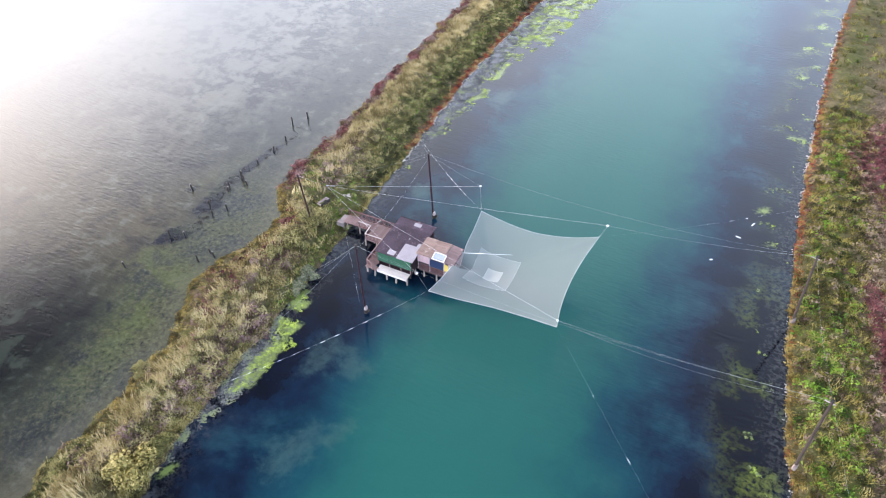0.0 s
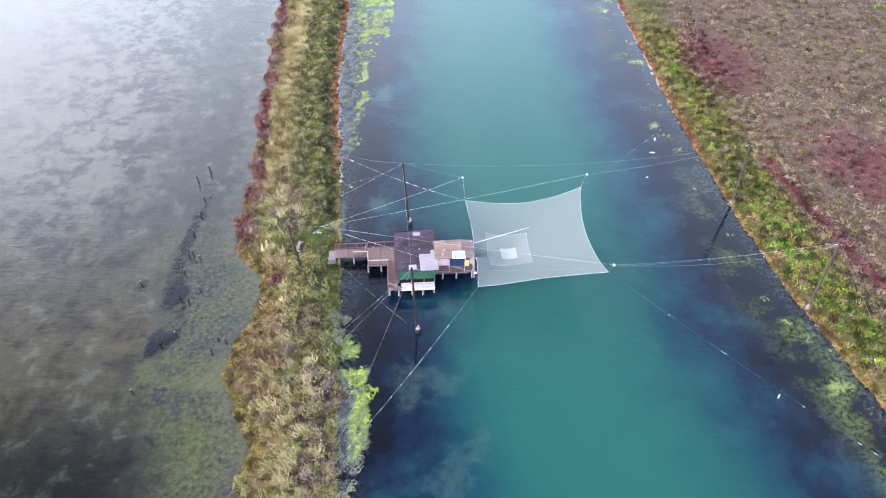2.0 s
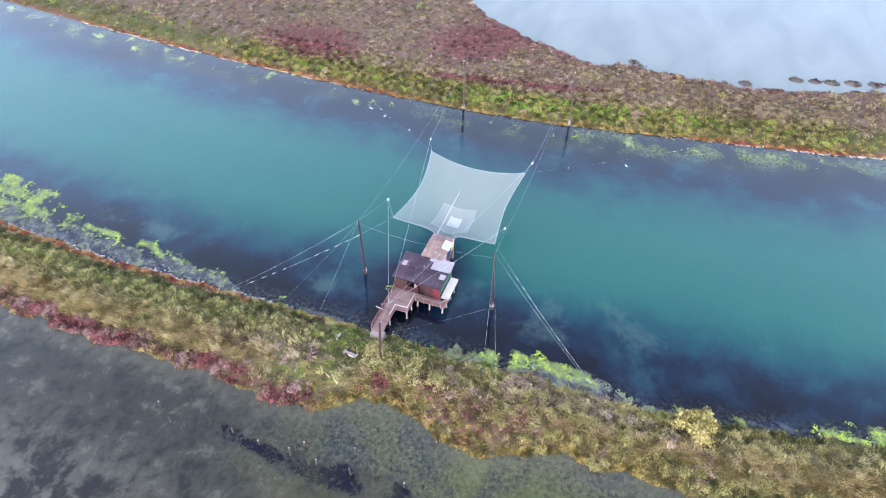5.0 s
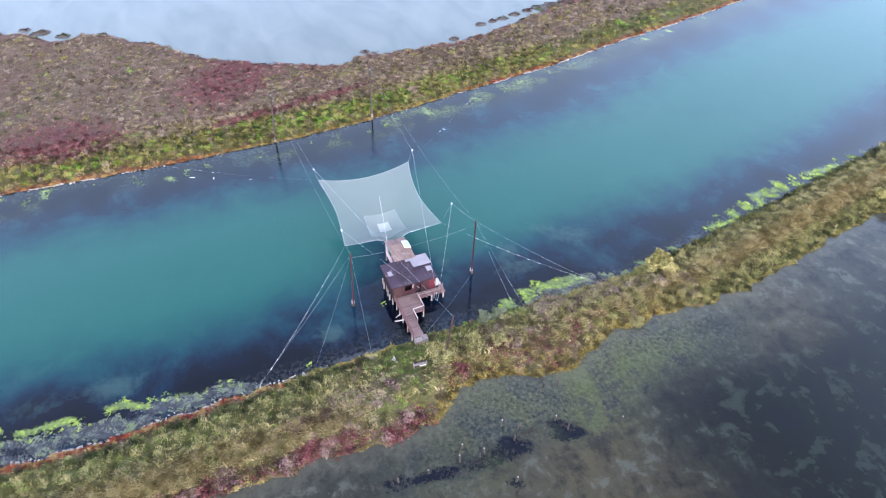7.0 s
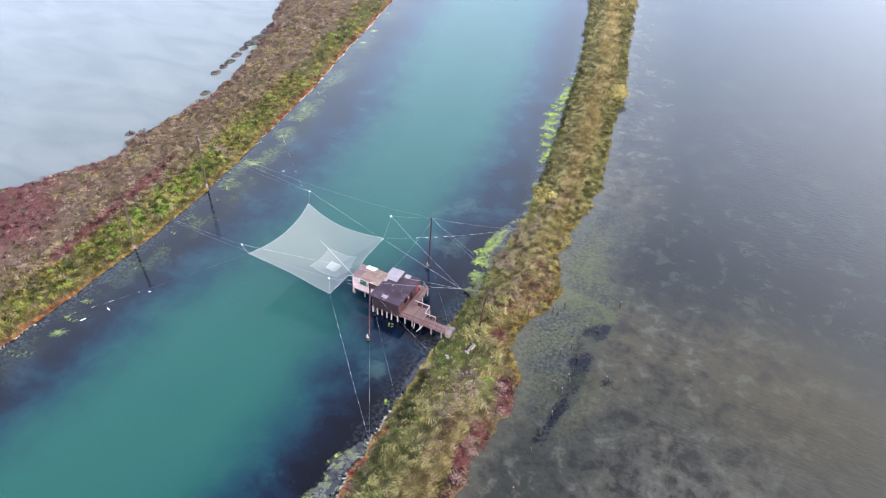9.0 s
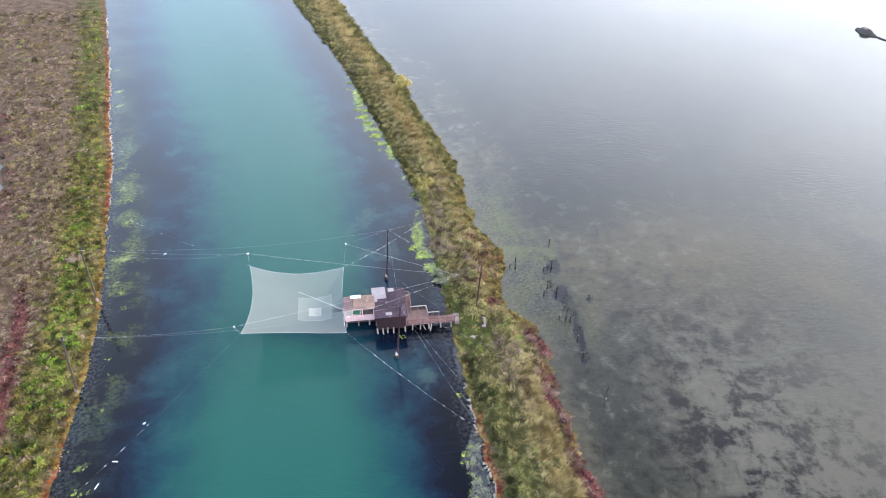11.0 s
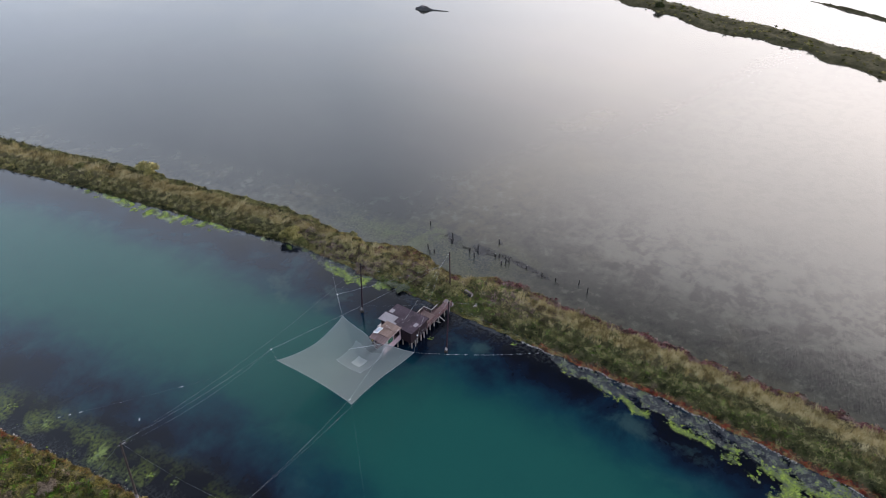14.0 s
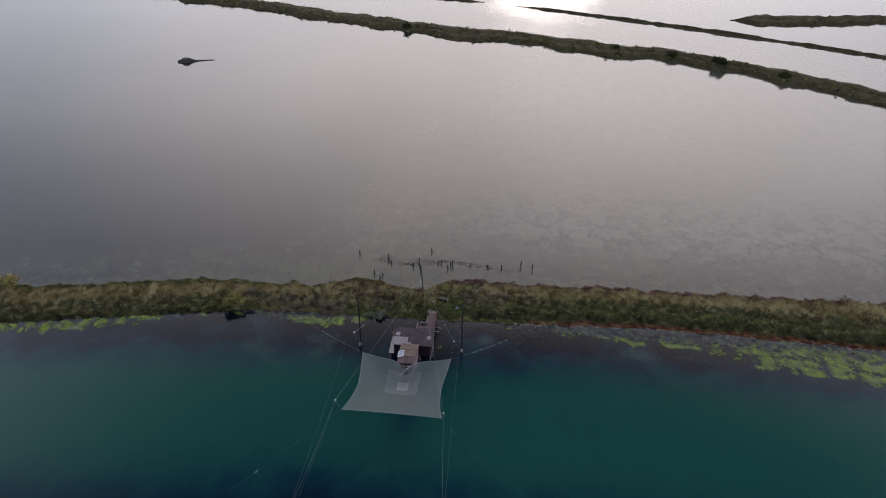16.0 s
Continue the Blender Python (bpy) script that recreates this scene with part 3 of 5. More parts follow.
values(me, "amber", bump(X + 86, 0, 18) * bump(Y - 42, 0, 15))
# darker lake water off the southern stretch of the bank
values(me, "dark_south", (1 - ease(Y, 20, 46)) * ease(wl - X, 4, 16) * (1 - ease(wl - X, 60, 110)))
values(me, "green", bump(de, 3.2, 2.6) * ease(de, 0.2, 1.0) * np.interp(Y, [-60, -10, 8, 40, 60, 75, 95, 105, 150], [0.4, 0.5, 1.0, 1.0, 0.6, 0.15, 0.15, 0.7, 1.0]))
thick = np.clip(np.maximum(np.maximum(north_algae(X, Y), mid_algae(X, Y)), np.maximum(south_algae(X, Y), east_algae(X, Y))) * 1.6 + 0.2, 0, 1) * (np.abs(Y - 60) < 110)
pale = np.clip(np.maximum(north_scum(X, Y), mid_scum(X, Y)) * 1.5 + 0.2, 0, 1) * (np.abs(Y - 85) < 80)
values(me, "algae", thick)
values(me, "scum", pale)
POOLS = ((-57.4, 65.8, 0.7, 1.2), (-57.8, 62.4, 0.6, 1.6), (-58.3, 60.0, 0.7, 1.4), (-58.6, 56.0, 0.7, 1.3), (-58.1, 53.2, 1.1, 1.3), (-58.3, 51.0, 0.9, 1.0), (-57.0, 51.8, 0.6, 0.6),
         (-58.4, 46.1, 1.0, 1.0), (-58.8, 44.0, 0.9, 1.2), (-56.8, 45.8, 0.6, 0.8), (-61.8, 53.9, 0.6, 0.5), (-63.5, 53.9, 0.5, 0.4), (-57.0, 58.0, 0.8, 0.4))
values(me, "trench", np.clip(sum(np.exp(-((X - a) / p) ** 2 - ((Y - b) / q) ** 2) for a, b, p, q in POOLS), 0, 1))
values(me, "moss", np.clip(bump(np.hypot(X + 58, (Y - 41) * 0.7), 0, 3.0) + bump(np.hypot(X + 52, Y - 37.5), 0, 4.5) + 0.7 * bump(np.hypot(X + 60, Y - 55), 0, 2.0) + 0.8 * bump(X + 53, 0, 3) * bump(Y - 30, 0, 9), 0, 1))
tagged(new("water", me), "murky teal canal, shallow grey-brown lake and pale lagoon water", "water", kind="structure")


# ---- land strips between two shores ----
def crest_at(y):
    """Where the ridge of the bank runs, as a share of its width from the lake."""
    return np.interp(y, [5, 25, 58, 70], [0.6, 0.52, 0.42, 0.45])


def relief(x, y, s, from_left, across, top, rise, seed, rough, ridge=0.45):
    """Height of the ground: steep edges, a ridge that falls off sharply to the canal, hummocks."""
    q = from_left / np.maximum(across, 0.1) - crest_at(y) - 0.05 * fbm(x * 0, y, 14, 3, seed + 1)
    crest = ridge * top * np.where(q < 0, np.exp(-(q / 0.22) ** 2), np.exp(-(q / 0.07) ** 2))
    return np.maximum(0.1 + (top + crest) * ease(s, 0.0, rise) + rough * fbm(x, y, 4.0, 4, seed) * ease(s, 0.3, 2.5), 0.06)


def strip(name, y, left, right, n, top, rise, label, red=None, lush=None, mat=None, seed=0.0, rough=0.25, ridge=0.45, straw=None, heath=None):
    """Ground between two waterlines, its skirts under water."""
    u = np.concatenate([[-1.6, -0.5], np.linspace(0, 1, n), [1.5, 2.6]])
    L, R = left(y)[:, None], right(y)[:, None]
    inside = np.clip(u, 0, 1)[None, :]
    over = np.where(u < 0, u, np.where(u > 1, u - 1, 0.0))[None, :]
    gx = L + (R - L) * inside + over
    gy = np.repeat(y[:, None], len(u), 1)
    s = np.minimum(gx - L, R - gx)
    h = relief(gx, gy, s, gx - L, R - L, top, rise, seed, rough, ridge)
    h = np.where(s <= 0, np.where(s < -1.0, -0.9, np.where(s < 0, -0.3, 0.0)), np.maximum(h, 0.06))
    me = mesh_of(name, np.stack([gx, gy, h], -1).reshape(-1, 3), grid_faces(len(y), len(u)), mat or LAND)
    values(me, "red", red(gx, gy, gx - L, R - gx) if red else 0 * gx)
    values(me, "lush", lush(gx, gy, gx - L, R - gx) if lush else 0 * gx)
    values(me, "straw", straw(gx, gy, gx - L, R - gx) if straw else 0 * gx)
    values(me, "heath", heath(gx, gy, gx - L, R - gx) if heath else 0 * gx)
    smooth(me)
    return tagged(new(name, me), label, "ground", kind="structure")


def broken(y):
    """Stretches of red along the lake edge, with gaps between them."""
    return 0.12 + 0.88 * ease(fbm(y, y * 0, 9, 3, 21.0), -0.35, 0.15)


def west_red(x, y, dl, dr):
    lake_side = (1 - ease(dl, 0.5, 2.6)) * (0.15 + 0.85 * ease(y, 58, 64)) * broken(y)
    canal_side = (1 - ease(dr, 0.2, 1.4)) * ease(y, 72, 80)
    patch = 0.8 * bump(y, 40, 9) * bump(dl, 3.2, 1.6)
    return np.clip(lake_side + canal_side + patch, 0, 1)


def west_lush(x, y, dl, dr):
    return np.clip(bump(y, 57, 6) * bump(dr, 2.6, 2.6) + bump(y, 62, 5) * bump(dl, 4.5, 1.6) + 0.7 * ease(y, 66, 75) * bump(dr, 3.6, 1.5) + 0.5 * bump(y, 47, 5) * bump(dr, 1.0, 1.5), 0, 1)


wy2 = steps((-600, -150, 10), (-150, 190, 0.6), (190, 600, 10))
def west_straw(x, y, dl, dr):
    """Tall dry grass on the lake side of the ridge."""
    f = dl / np.maximum(dl + dr, 0.1)
    ends = np.clip(ease(y, 62, 70) + 1 - ease(y, 6, 26), 0.35, 1)
    return np.clip(ends * bump(f, crest_at(y) - 0.11 + 0.03 * fbm(x, y, 8, 3, 43.0), 0.14) * ease(dl, 1.6, 3.0), 0, 1)


strip("ground_west", wy2, west_lake, west_canal, 44, 0.75, 3.5, "narrow grassy earth bank between the canal and the lake", west_red, west_lush, seed=11.0, ridge=0.6, straw=west_straw)


def east_red(x, y, dl, dr):
    field = bump((x - 38) + 0.55 * (y - 68), 0, 9) * bump((y - 68) - 0.55 * (x - 38), 0, 11)
    field = field + 0.9 * bump(x - 24.5, 0, 6) * bump(y - 100, 0, 10)
    gully = bump(x - np.interp(y, [40, 50, 56, 70, 80], [28, 25, 24.2, 21.6, 21]), 0, 1.1) * ease(y, 38, 44) * (1 - ease(y, 70, 76))
    rest = 0.22 * ease(dl, 7, 14) * (0.6 + 0.6 * fbm(x, y, 16, 3, 31.0))
    brim = (1 - ease(dl, 0.4, 1.3)) * np.clip(1 - ease(y, 15, 30) + ease(y, 70, 85), 0, 1)
    lag = 0.3 * (1 - ease(dr, 1, 5))
    return np.clip(1.3 * field + gully + rest + brim + lag, 0, 1)


def east_lush(x, y, dl, dr):
    return np.clip(bump(dl, 3.8, 2.4) * (0.65 + 0.6 * fbm(x, y, 9, 3, 33.0)) * (0.65 + 0.5 * bump(y, 45, 22)), 0, 1)


def east_heath(x, y, dl, dr):
    return ease(dl, 5, 10)


strip("ground_east", wy2, east_canal, east_lagoon, 60, 0.6, 2.5, "low salt marsh ground with reddish and green plants", east_red, east_lush, seed=12.0, rough=0.2, ridge=0.2, heath=east_heath)


# ---- plants ----
def place(base, at, size, turn, lift=None):
    """Copies of a template of vertices at many places."""
    c, s = np.cos(turn)[:, None], np.sin(turn)[:, None]
    bx, by, bz = base[:, 0][None], base[:, 1][None], base[:, 2][None]
    k = size[:, None]
    kz = k if lift is None else (size * lift)[:, None]
    v = np.stack([(bx * c - by * s) * k, (bx * s + by * c) * k, bz * kz], -1)
    return v + at[:, None, :]


def tuft(n, seed, lean=0.5, height=1.0, width=0.05, spread=0.55, fan=0.9):
    """A patch of grass: blades bent by the wind to one side."""
    r = np.random.default_rng(seed)
    v, f = [], []
    for i in range(n):
        a, l, b = r.normal(0, fan), height * r.uniform(0.5, 1.0), lean * r.uniform(0.35, 1.2)
        q0 = r.uniform(0, 6.283)
        o = np.array([math.cos(q0), math.sin(q0), 0]) * spread * math.sqrt(r.uniform(0, 1))
        w = np.array([-math.sin(a), math.cos(a), 0]) * width * r.uniform(0.6, 1.3)
        out = np.array([math.cos(a), math.sin(a), 0])
        k = len(v)
        for h, q in ((0, 1.0), (1.0, 0.3)):
            p = o + out * b * l * h + np.array([0, 0, l * h * (1 - 0.35 * b)])
            v += [p - w * q, p + w * q]
        f.append((k, k + 1, k + 3, k + 2))
    return np.array(v), np.array(f)


def clump(n, seed, flat=0.5, leaf=0.16, hollow=0.45, wild=0.35):
    """A low plant: many small leaves about an uneven dome of radius 1."""
    r = np.random.default_rng(seed)
    v, f = [], []
    for i in range(n):
        a, e = r.uniform(0, 6.283), math.asin(r.uniform(0.02, 1.0))
        d = r.uniform(hollow, 1.0) * (0.8 + 0.25 * math.sin(3 * a + seed) * math.cos(e))
        c = np.array([d * math.cos(a) * math.cos(e), d * math.sin(a) * math.cos(e), flat * d * math.sin(e)])
        up = np.array([0.5 * c[0], 0.5 * c[1], 0.35 + c[2]]) + wild * r.normal(size=3)
        t = np.cross(up, r.normal(size=3))
        t /= np.linalg.norm(t)
        q = np.cross(t, up)
        q /= np.linalg.norm(q)
        s = leaf * r.uniform(0.6, 1.4)
        k = len(v)
        v += [c - t * s, c + q * s * 0.55, c + t * s, c - q * s * 0.55]
        f.append((k, k + 1, k + 2, k + 3))
    return np.array(v), np.array(f)


def cover(name, templates, at, size, mat, label, category, lift=None, wind=None):
    """Plants that nobody could count, as one mesh."""
    V, F, T, base = [], [], [], 0
    tone = np.clip(0.47 + 0.11 * rng.normal(0, 1, len(at)) + 0.42 * fbm(at[:, 0], at[:, 1], 2.0, 3, 96.0), 0, 1)
    pick = rng.integers(0, len(templates), len(at))
    turn = rng.uniform(0, 6.283, len(at)) if wind is None else wind + rng.normal(0, 0.3, len(at)) + 0.8 * fbm(at[:, 0], at[:, 1], 5, 3, 91.0)
    for i, (tv, tf) in enumerate(templates):
        k = pick == i
        if not k.any():
            continue
        v = place(tv, at[k], size[k], turn[k], None if lift is None else lift[k])
        F.append((tf[None] + (np.arange(k.sum()) * len(tv))[:, None, None] + base).reshape(-1, 4))
        V.append(v.reshape(-1, 3))
        T.append(np.repeat(tone[k], len(tv)))
        base += V[-1].shape[0]
    me = mesh_of(name, np.concatenate(V), np.concatenate(F), mat)
    values(me, "tone", np.concatenate(T))
    return tagged(new(name, me), label, category, kind="stuff")


def ground_at(x, y, left, right, top, rise, seed, rough=0.25, ridge=0.45):
    s = np.minimum(x - left(y), right(y) - x)
    return relief(x, y, s, x - left(y), right(y) - left(y), top, rise, seed, rough, ridge)


def scatter(n, y0, y1, left, right):
    y = rng.uniform(y0, y1, n)
    L, R = left(y), right(y)
    x = L + (R - L) * rng.uniform(0, 1, n)
    return x, y, x - L, R - x


TUFTS = [tuft(20, i, 0.8, 0.62, 0.045, 0.6, 1.4) for i in range(5)]
REEDS = [tuft(26, 20 + i, 0.9, 0.9, 0.034, 0.7, 0.55) for i in range(6)]
MATS = [clump(22, 40 + i, 0.6, 0.16, 0.4) for i in range(5)]
DOMES = [clump(46, 80 + i, 0.85, 0.125, 0.55) for i in range(4)]


def sow(kinds, weights, x, y, z, keep):
    """Share the spots out among kinds of plants and plant each kind as one cover."""
    W = np.clip(weights, 0.0, None) + 1e-6
    W = W / W.sum(0)
    which = (W.cumsum(0) > rng.uniform(0, 1, len(x))[None]).argmax(0)
    at = np.stack([x, y, z - 0.03], -1)
    tussock = np.clip(0.85 + 0.4 * fbm(x, y, 2.2, 3, 95.0), 0.5, 1.4)
    for i, (name, tmpl, mat, lo, hi, label, cat) in enumerate(kinds):
        k = (which == i) & keep
        if not k.any():
            continue
        cover(name, tmpl, at[k], rng.uniform(lo, hi, k.sum()) * tussock[k], mat, label, cat, None, 2.9 if tmpl is REEDS else None)


# the narrow bank in the west: dense where the path passes, sparser and coarser far along
def west_bank(n, y0, y1, coarse):
    x, y, dl, dr = scatter(n, y0, y1, west_lake, west_canal)
    z = ground_at(x, y, west_lake, west_canal, 0.75, 3.5, 11.0, 0.25, 0.6)
    n1, n2 = fbm(x, y, 9, 3, 41.0), fbm(x, y, 3.5, 3, 42.0)
    yard = np.clip(1.3 * bump(y, 57.5, 4.0) * ease(-dr, -6.5, -5.0), 0, 1)
    frac = dl / (dl + dr)
    north, south = ease(y, 60, 68), 1 - ease(y, 8, 22)
    middle = bump(y, 38, 14)
    rim_red = np.clip((1 - ease(dl, 1.5, 2.6)) * ease(y, 57, 63) * broken(y) * (0.9 + 0.6 * n2), 0, 1)
    patch_red = np.clip(bump(y, 41, 7) * bump(dl, 3.0, 2.0) * (n2 > 0.1) + 3 * bump(np.hypot(x + 45.7, y - 53), 0, 0.9) + 3 * bump(np.hypot(x + 44.4, y - 47.3), 0, 1.1), 0, 3)
    rim_flame = np.clip((1 - ease(dr, 0.7, 1.3)) * (ease(y, 72, 80) + 0.5 * ease(y, 58, 62) * (n2 > 0)), 0, 1)
    rim_ochre = np.clip((1 - ease(dl, 0.9, 2.0)) * (1 - ease(y, 56, 61)) * ease(y, 18, 26), 0, 1)
    free = (1 - rim_red) * (1 - rim_flame) * (1 - 0.85 * rim_ochre)
    straw = west_straw(x, y, dl, dr)
    slope = ease(frac, crest_at(y) - 0.02, crest_at(y) + 0.06) * ease(dr, 1.6, 2.6)
    k = coarse
    sow((("dry_grass", REEDS, STRAW, 0.6 * k, 1.05 * k, "tall dry straw-coloured grass combed over the bank's ridge", "grass"),
         ("olive_grass", TUFTS, OLIVE, 0.45 * k, 0.85 * k, "olive green grass tufts on the bank", "grass"),
         ("green_grass", TUFTS, GREEN, 0.3 * k, 0.55 * k, "low fresh green grass on the bank", "grass"),
         ("grey_grass", TUFTS, GREYISH, 0.45 * k, 0.8 * k, "soft grey-green grass on the bank", "grass"),
         ("red_glasswort", MATS, RED, 0.55 * k, 1.0 * k, "dark red glasswort along the lake edge", "plants"),
         ("mauve_shrubs", DOMES, MAUVE, 0.5 * k, 0.95 * k, "dusty mauve low shrubs on the bank", "shrubs"),
         ("orange_glasswort", MATS, FLAME, 0.25 * k, 0.42 * k, "rusty red glasswort along the canal edge", "plants"),
         ("ochre_plants", MATS, OCHRE, 0.3 * k, 0.55 * k, "low ochre-yellow plants along the lake edge", "plants"),
         ("dark_shrubs", DOMES, SHRUB, 0.4 * k, 0.8 * k, "low dark green shrubs on the bank", "shrubs"),
         ("olive_shrubs", DOMES, BUSH, 0.45 * k, 0.9 * k, "low olive shrubs on the bank", "shrubs"),
         ("grey_shrubs", DOMES, PALEBUSH, 0.5 * k, 1.0 * k, "grey-green low shrubs on the bank", "shrubs"),
         ("sea_lavender", TUFTS, PINKISH, 0.45 * k, 0.8 * k, "faded pinkish sea lavender on the bank", "plants")),
        np.stack([free * 3.2 * straw * np.clip(0.75 + 0.9 * n2, 0.15, 1.3) + free * 0.6 * middle * (n2 > -0.1) * ease(dr, 0.8, 3.0),
                  free * (0.3 + 0.4 * n2 + 0.2 * bump(y, 30, 16)) * (1 - 0.6 * south),
                  free * (3.2 * west_lush(x, y, dl, dr) + 1.2 * slope * (n1 > 0.3) * north),
                  free * (3.6 * slope * np.clip(north + south, 0, 1) + 0.2),
                  5 * rim_red * (n2 > -0.3) + 2.0 * patch_red,
                  6 * rim_red * (n2 <= -0.3) + free * (0.9 * middle * (n1 > 0.1) + 0.8 * bump(y, 66, 6) * bump(dl, 5, 2.5)),
                  6 * rim_flame,
                  4 * rim_ochre + free * 0.9 * bump(y, 40, 9) * bump(dl, 3, 2) + 2.5 * (1 - ease(dl, 0.3, 0.8)) + free * 2.2 * bump(dl, 2.2, 2.4) * bump(y, 47, 13),
                  free * (11.0 * north * bump(dr, 1.7, 1.0) * (n2 > -0.25) + 0.3 * (n2 > 0.45) * (1 - south) + south * 1.2 * (1 - ease(dl, 0.8, 2.0)) * (n2 > -0.1) + south * 0.9 * (1 - ease(dr, 0.5, 1.1))),
                  free * (0.9 * north * bump(dl, 2.9, 1.0) * (n2 > 0.0) + 0.8 * middle * bump(dl, 3.0, 2.5) + 0.7 * south * bump(dl, 2.2, 1.2)),
                  free * (1.6 * bump(y, 49.5, 5) * bump(dr, 3.8, 1.8) + 0.6 * middle * (n1 > 0.25)),
                  free * (1.3 * bump(y, 66, 5) * bump(dl, 5, 2.5) + 0.9 * middle * (n1 > -0.05) + 0.4 * (n1 > 0.45) * (1 - south))]),
        x, y, z, rng.uniform(0, 1, len(x)) > 0.3 * yard)


west_bank(21000, -35, 125, 1.0)
west_bank(3500, -150, -35, 1.5)
west_bank(2600, 125, 190, 1.4)

# the salt marsh in the east: dense along the canal, coarser farther inland and far along
def marsh(n, y0, y1, near, far, coarse):
    x, y, dl, dr = scatter(n, y0, y1, east_canal, lambda q: np.minimum(east_lagoon(q), east_canal(q) + far))
    dr = east_lagoon(y) - x
    ok = dl > near
    x, y, dl, dr = x[ok], y[ok], dl[ok], dr[ok]
    z = ground_at(x, y, east_canal, east_lagoon, 0.6, 2.5, 12.0, 0.2, 0.2)
    n1, n2 = fbm(x, y, 11, 3, 51.0), fbm(x, y, 4, 3, 52.0)
    rim = np.clip(1 - ease(dl, 0.5, 1.2), 0, 1)
    field = np.clip(1.5 * east_red(x, y, dl, dr) - 0.35, 0, 1) * (1 - rim)
    free = (1 - rim) * (1 - 0.9 * field)
    near_edge = 1 - ease(dl, 5.5, 10)
    redder = np.clip(1 - ease(y, 15, 30) + ease(y, 70, 85), 0, 1)
    lush = east_lush(x, y, dl, dr)
    k = coarse
    sow((("marsh_grass", TUFTS, MARSH, 0.5 * k, 0.95 * k, "olive brown marsh grass", "grass"),
         ("marsh_green", MATS, GREEN, 0.45 * k, 0.9 * k, "bright green saltmarsh plants", "plants"),
         ("marsh_red", MATS, RED, 0.4 * k, 0.75 * k, "dull red glasswort of the salt marsh", "plants"),
         ("marsh_orange", MATS, FLAME, 0.22 * k, 0.38 * k, "rusty red glasswort at the canal edge", "plants"),
         ("marsh_ochre", MATS, OCHRE, 0.3 * k, 0.6 * k, "ochre-yellow plants at the canal edge", "plants"),
         ("marsh_shrubs", MATS, BROWNISH, 0.5 * k, 0.95 * k, "grey-brown low saltmarsh shrubs", "shrubs"),
         ("marsh_lavender", MATS, LAVENDER, 0.5 * k, 0.9 * k, "faded pinkish sea lavender of the marsh", "plants"),
         ("marsh_pale", TUFTS, MARSH, 0.4 * k, 0.8 * k, "pale olive dry grass of the marsh", "grass"),
         ("marsh_bushes", MATS, SHRUB, 0.4 * k, 0.8 * k, "dark green low bushes of the marsh", "shrubs")),
        np.stack([free * (1.0 * near_edge + 0.3 + 0.5 * n2),
                  free * (5.0 * lush * (n2 > -0.05) * (0.6 + 0.6 * bump(y, 45, 24)) + 0.25 * (n1 > 0.45)),
                  5 * field,
                  5 * rim * (0.25 + 0.75 * redder),
                  5 * rim * (1.0 - 0.6 * redder) + free * 1.2 * (1 - ease(dl, 1.2, 3.0)),
                  free * (0.7 - 0.7 * n1) * (1 - 0.75 * near_edge),
                  free * (1.0 + 0.9 * n1) * (1 - 0.8 * near_edge),
                  free * (1.4 * near_edge * (n2 < -0.15) * ease(dl, 2, 4) + 0.3),
                  free * (1.0 * (np.abs(n2) < 0.12) + 0.4 * near_edge)]),
        x, y, z, np.ones(len(x), bool))


marsh(10500, 0, 112, 0.0, 12.0, 1.1)
marsh(10000, 0, 112, 12.0, 70.0, 1.05)
marsh(3000, -90, 0, 0.0, 60.0, 1.5)
marsh(3000, 112, 185, 0.0, 75.0, 1.5)


# rows of low plants hugging the waterlines
def hem(n, y0, y1, edge, inland, kinds, weights, z):
    y = rng.uniform(y0, y1, n)
    d = np.abs(rng.normal(0, 0.4, n))
    x = edge(y) + inland * d
    sow(kinds, weights(y), x, y, 0 * y + z + 0.25 * np.clip(d, 0, 1), np.ones(n, bool))


hem(3000, -60, 150, east_canal, 1,
    (("rim_glasswort", MATS, FLAME, 0.22, 0.42, "rusty red glasswort at the water's edge", "plants"),
     ("rim_ochre", MATS, OCHRE, 0.25, 0.45, "ochre-yellow plants at the water's edge", "plants")),
    lambda y: np.stack([0.08 + np.clip(1 - ease(y, 15, 30) + ease(y, 68, 80), 0, 1), 0.8 + 0.5 * fbm(y, y * 0, 9, 3, 98.0)]), 0.08)
hem(2000, 60, 160, west_canal, -1,
    (("rim_glasswort", MATS, FLAME, 0.22, 0.42, "rusty red glasswort along the canal", "plants"),
     ("rim_ochre", MATS, OLIVE, 0.25, 0.45, "olive plants along the canal", "plants")),
    lambda y: np.stack([3.5 * ease(y, 70, 80) * (0.7 + 0.5 * fbm(y, y * 0, 7, 3, 99.0)), 0.7 + 0 * y]), 0.08)
hem(2000, -60, 62, west_lake, 1,
    (("rim_ochre", MATS, OCHRE, 0.25, 0.5, "ochre-yellow plants along the lake", "plants"),
     ("rim_shrubs", MATS, BUSH, 0.3, 0.5, "low olive plants along the lake", "plants")),
    lambda y: np.stack([1.2 * ease(y, 18, 26) + 0.3, 0.4 + 0.8 * (1 - ease(y, 18, 26))]), 0.08)


